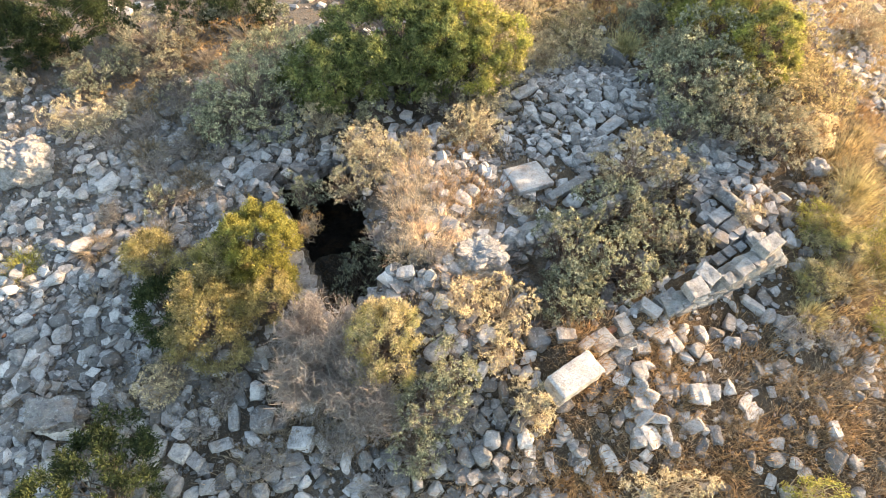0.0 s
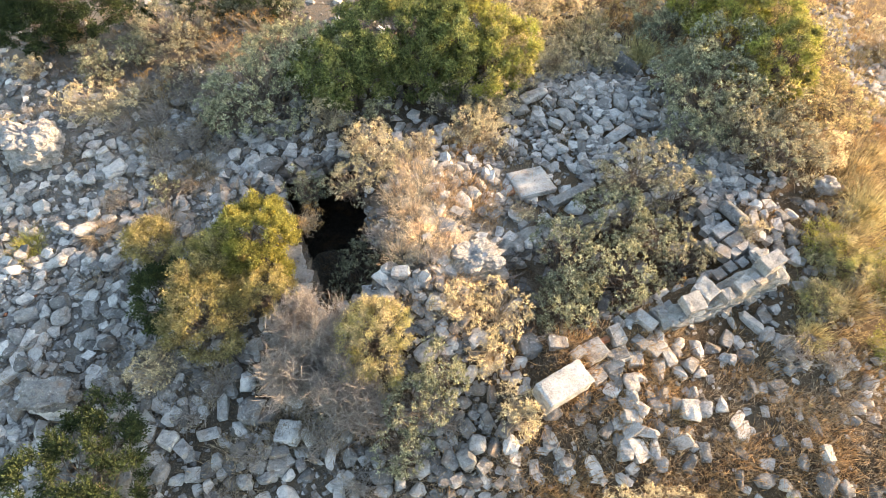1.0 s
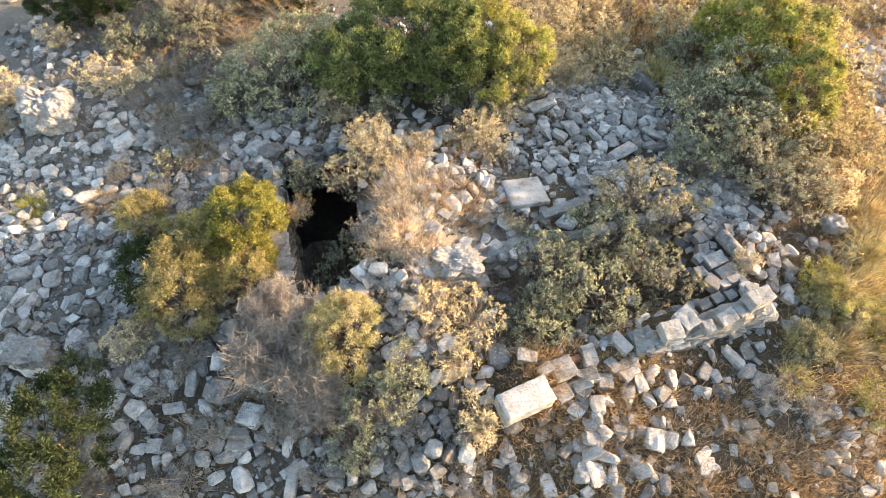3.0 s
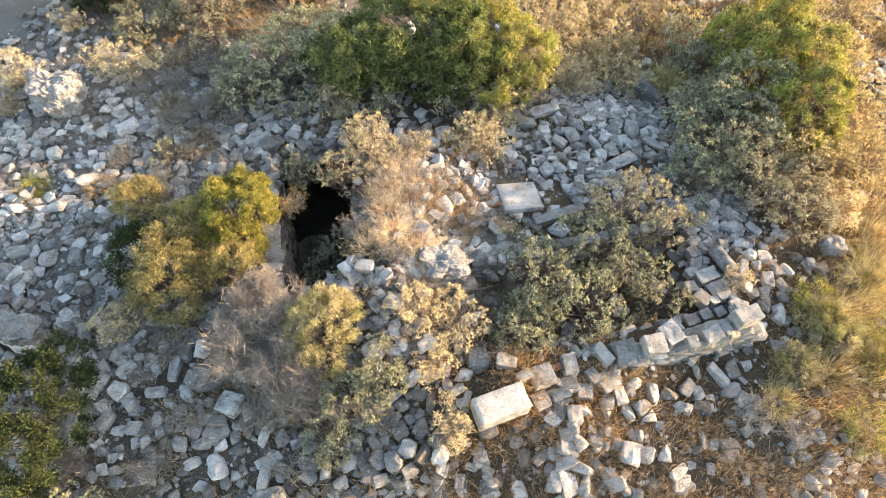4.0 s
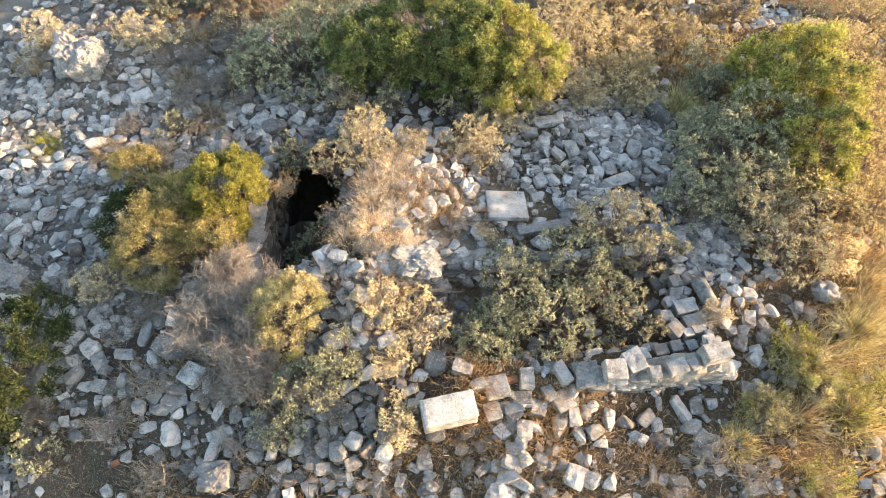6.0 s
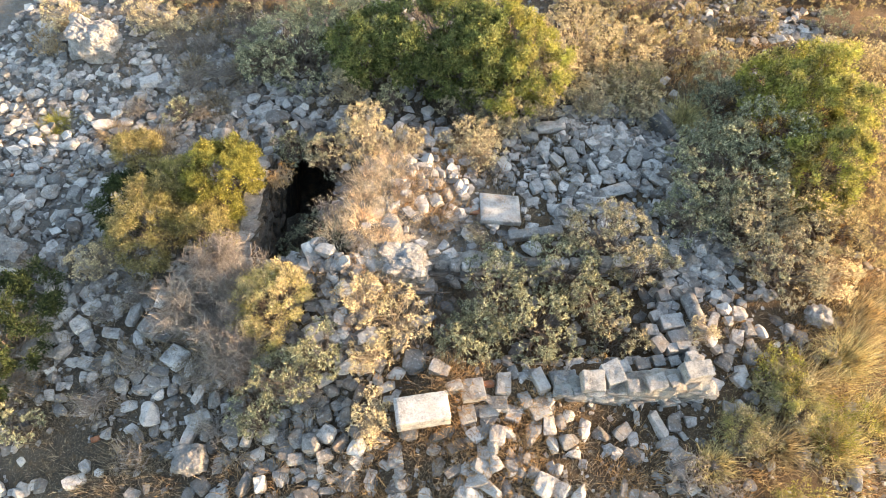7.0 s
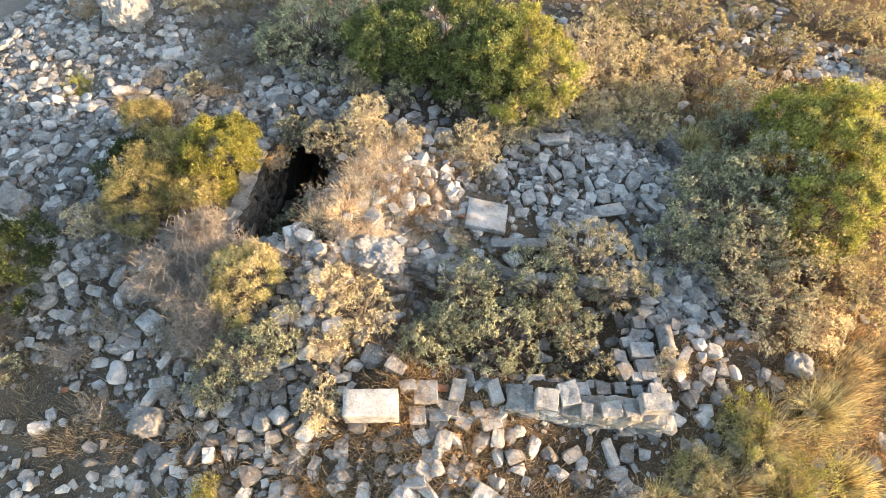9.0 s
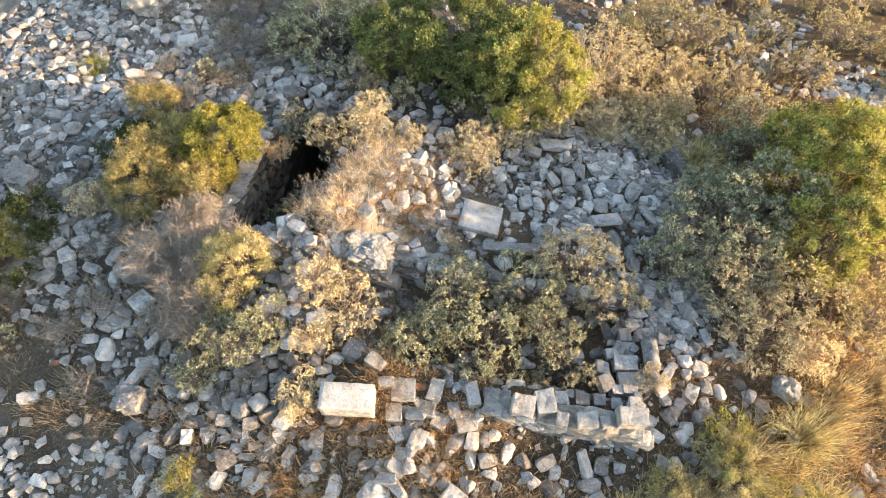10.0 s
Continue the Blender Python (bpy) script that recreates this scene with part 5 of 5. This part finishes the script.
def tuft(x, y, r, h, count, mat, label, lean=0.7, width=0.0095):
    plant_count[0] += 1
    rng = np.random.default_rng(5000 + plant_count[0])
    d = rng.normal(size=(count, 2)) * r * 0.35
    roots = np.column_stack([d, np.full(count, -0.04)])
    holder_ob = holder("grass_tuft", pose(x, y, surface(x, y)), label, "grass", "grass tufts")
    tuft_ob = part_of("leafage", blades_mesh("leafage", rng, roots, h * rng.uniform(0.5, 1.1, count), lean, width, np.arctan2(d[:, 1], d[:, 0])), mat, holder_ob)
    tagged(tuft_ob, kind="stuff")
    return holder_ob


def grass_cover(name, label, count, mat, height, lean, seed, density, per=24, spread=0.075):
    """Dry grass over a stretch of ground, in clumps of many blades, as one mesh."""
    rng = np.random.default_rng(seed)
    roots, turns, heights = [], [], []
    tries = 0
    while len(roots) < count and tries < count:
        tries += 1
        x, y = rng.uniform(-9.5, 12.5), rng.uniform(-0.6, 20)
        d = density(x, y)
        if d > 0 and not in_mouth(x, y) and rng.random() < d * (0.3 + 1.8 * noise.noise((x * 1.3, y * 1.3, seed))):
            z, size = surface(x, y) - 0.015, rng.uniform(0.55, 1.3)
            for _ in range(int(per * size)):
                dx, dy = rng.normal(0, spread * size, 2)
                roots.append((x + dx, y + dy, z))
                turns.append(math.atan2(dy, dx))
                heights.append(height * size * rng.uniform(0.5, 1.15))
    me = blades_mesh(name, rng, np.array(roots), np.array(heights), lean, 0.0095, np.array(turns))
    return thing(name, me, mat, Matrix.Identity(4), label, "grass", kind="stuff")


GRASS_ROWS = [(7.55, 7.0, 0.45, 0.75), (7.0, 6.3, 0.4, 0.65), (6.3, 5.2, 0.4, 0.4), (7.7, 8.0, 0.5, 0.6), (3.95, 11.0, 0.35, 0.6), (6.8, 5.2, 0.4, 0.55),
              (7.6, 5.6, 0.5, 0.6), (8.2, 8.6, 0.5, 0.5), (6.0, 4.5, 0.3, 0.35), (7.75, 7.5, 0.4, 0.6), (8.3, 6.4, 0.5, 0.55), (4.3, 12.2, 0.4, 0.5)]
for i, row in enumerate(GRASS_ROWS):
    tuft(*row, 520, straw if i % 2 else green_straw, "tall golden dry grass tuft" if i % 2 else "tall greenish-yellow grass tuft")
for row in [(-0.35, 6.5, 0.5, 0.35), (-0.15, 6.8, 0.5, 0.28), (0.15, 6.3, 0.5, 0.22), (-0.75, 6.6, 0.4, 0.3), (-0.65, 7.3, 0.4, 0.3), (-0.6, 5.3, 0.4, 0.22), (0.2, 5.0, 0.4, 0.25), (-0.55, 6.1, 0.4, 0.3), (-0.1, 6.0, 0.4, 0.25), (-0.5, 7.0, 0.4, 0.3), (-0.3, 5.6, 0.35, 0.25), (0.0, 5.75, 0.3, 0.2), (0.4, 5.0, 0.3, 0.3)]:
    tuft(*row, 620, pale_straw, "dry straw-coloured grass on the mound", 0.9, 0.0055)
tuft(-7.2, 5.5, 0.35, 0.22, 420, LEAVES["herb"], "low green grass patch among the stones", 1.1)
for row in [ (-6.0, 5.8, 0.3, 0.3), (-5.0, 6.0, 0.35, 0.35), (-4.6, 7.2, 0.35, 0.35), (-5.6, 7.9, 0.35, 0.35), (-4.8, 8.3, 0.35, 0.3)]:
    tuft(*row, 420, grey_straw, "greyish dry grass tuft between stones", 1.0)


def dead_branch(x, y, turn, length, seed):
    """A bleached branch with forked ends lying on the ground."""
    rng = np.random.default_rng(seed)
    ks = np.linspace(0, 1, 5)[None, :, None]
    n = 7
    starts = np.zeros((n, 3))
    starts[1:, 0] = rng.uniform(0.2, 0.7, n - 1) * length
    ends = np.column_stack([starts[:, 0] + rng.uniform(0.25, 0.5, n) * length, rng.normal(0, 0.22, n) * length, rng.uniform(0.02, 0.2, n) * length])
    ends[0] = (length, 0.05 * length, 0.12 * length)
    paths = starts[:, None, :] + (ends - starts)[:, None, :] * ks + rng.normal(0, 0.015, (n, 5, 3))
    radii = np.linspace(0.011, 0.004, 5)[None, :] * np.concatenate([[1.2], rng.uniform(0.5, 0.8, n - 1)])[:, None]
    branch = holder("dead_branch", pose(x, y, surface(x, y) + 0.1, 0, -4, turn), "bleached dead branch lying over stones", "branch", "dead branches")
    for i in range(n):
        part_of("twig" if i else "limb", mesh_of("twig", *tube_arrays(paths[i:i + 1], radii[i:i + 1])), grey_bark, branch)
    return branch


for row in [(1.35, 3.95, 25, 0.5, 1), (0.9, 5.2, 10, 0.55, 2), (-1.3, 3.0, 200, 0.6, 3), (-5.2, 6.6, 120, 0.35, 4), (6.9, 6.6, 100, 0.6, 5), (-0.6, 2.9, 300, 0.5, 6)]:
    dead_branch(*row)

grass_cover("golden_grass", "golden dry grass covering the east slope", 28000, straw, 0.21, 0.9, 11,
            lambda x, y: (0.5 - 0.7 * hump(x, y, 6.5, 7.3, 0.7, 0.7)) * step(x, 5.8, 6.8) * step(y, 3.4, 4.6) * (1 - step(x, 9.0, 10)) * (1 - step(y, 10.5, 12)) + 0.6 * step(y, 10.2, 11.5) * step(x, 1, 3) * (1 - step(y, 15, 17)))
grass_cover("green_grass", "half-green grass in clumps on the east slope", 9000, green_straw, 0.2, 0.9, 14,
            lambda x, y: 0.4 * step(x, 5.4, 6.4) * step(y, 3.0, 4.2) * (1 - step(x, 8.0, 9)) * (1 - step(y, 7.5, 9)))
grass_cover("rusty_grass", "rust-coloured dry grass between the stones", 44000, rusty_straw, 0.19, 1.0, 12,
            lambda x, y: 1.0 * step(x, 1.0, 2.0) * step(4.6 - y, 0, 0.8) * step(y, 0.8, 1.6) * (1 - step(x, 7, 8)) + 0.9 * hump(x, y, 0.9, 6.6, 0.9, 0.4) + 0.7 * hump(x, y, 0.4, 4.4, 0.8, 0.6)
            + 0.5 * step(x, 5.5, 6.5) * step(y, 3, 8) * (1 - step(x, 9, 10)) * (1 - step(y, 9, 11)) + 0.6 * hump(x, y, 0.5, 8.0, 0.8, 0.5) + 0.5 * hump(x, y, 0.6, 1.5, 1.2, 0.7)
            + 0.3 * step(y, 10.2, 11.5) * step(x, 1, 3) * (1 - step(y, 14, 16)), 34, 0.1)
grass_cover("grey_grass", "thin grey-brown dry grass over the stony ground", 46000, grey_straw, 0.2, 1.0, 13,
            lambda x, y: (0.15 + 0.7 * step(4.0 - y, 0, 1.5) * step(3 - x, 0, 2) * step(x, -5.5, -3.5) + 0.7 * step(4.6 - y, 0, 1) * step(x, 1.5, 2.5)
            + 1.2 * hump(x, y, -5.2, 8.2, 1.3, 1.4) + 0.5 * hump(x, y, -2.2, 2.6, 1.6, 1.2)) * (1 - step(x, 8, 9.5)) * (1 - step(y, 13, 15)) * step(y, 0.0, 0.8), 26, 0.095)
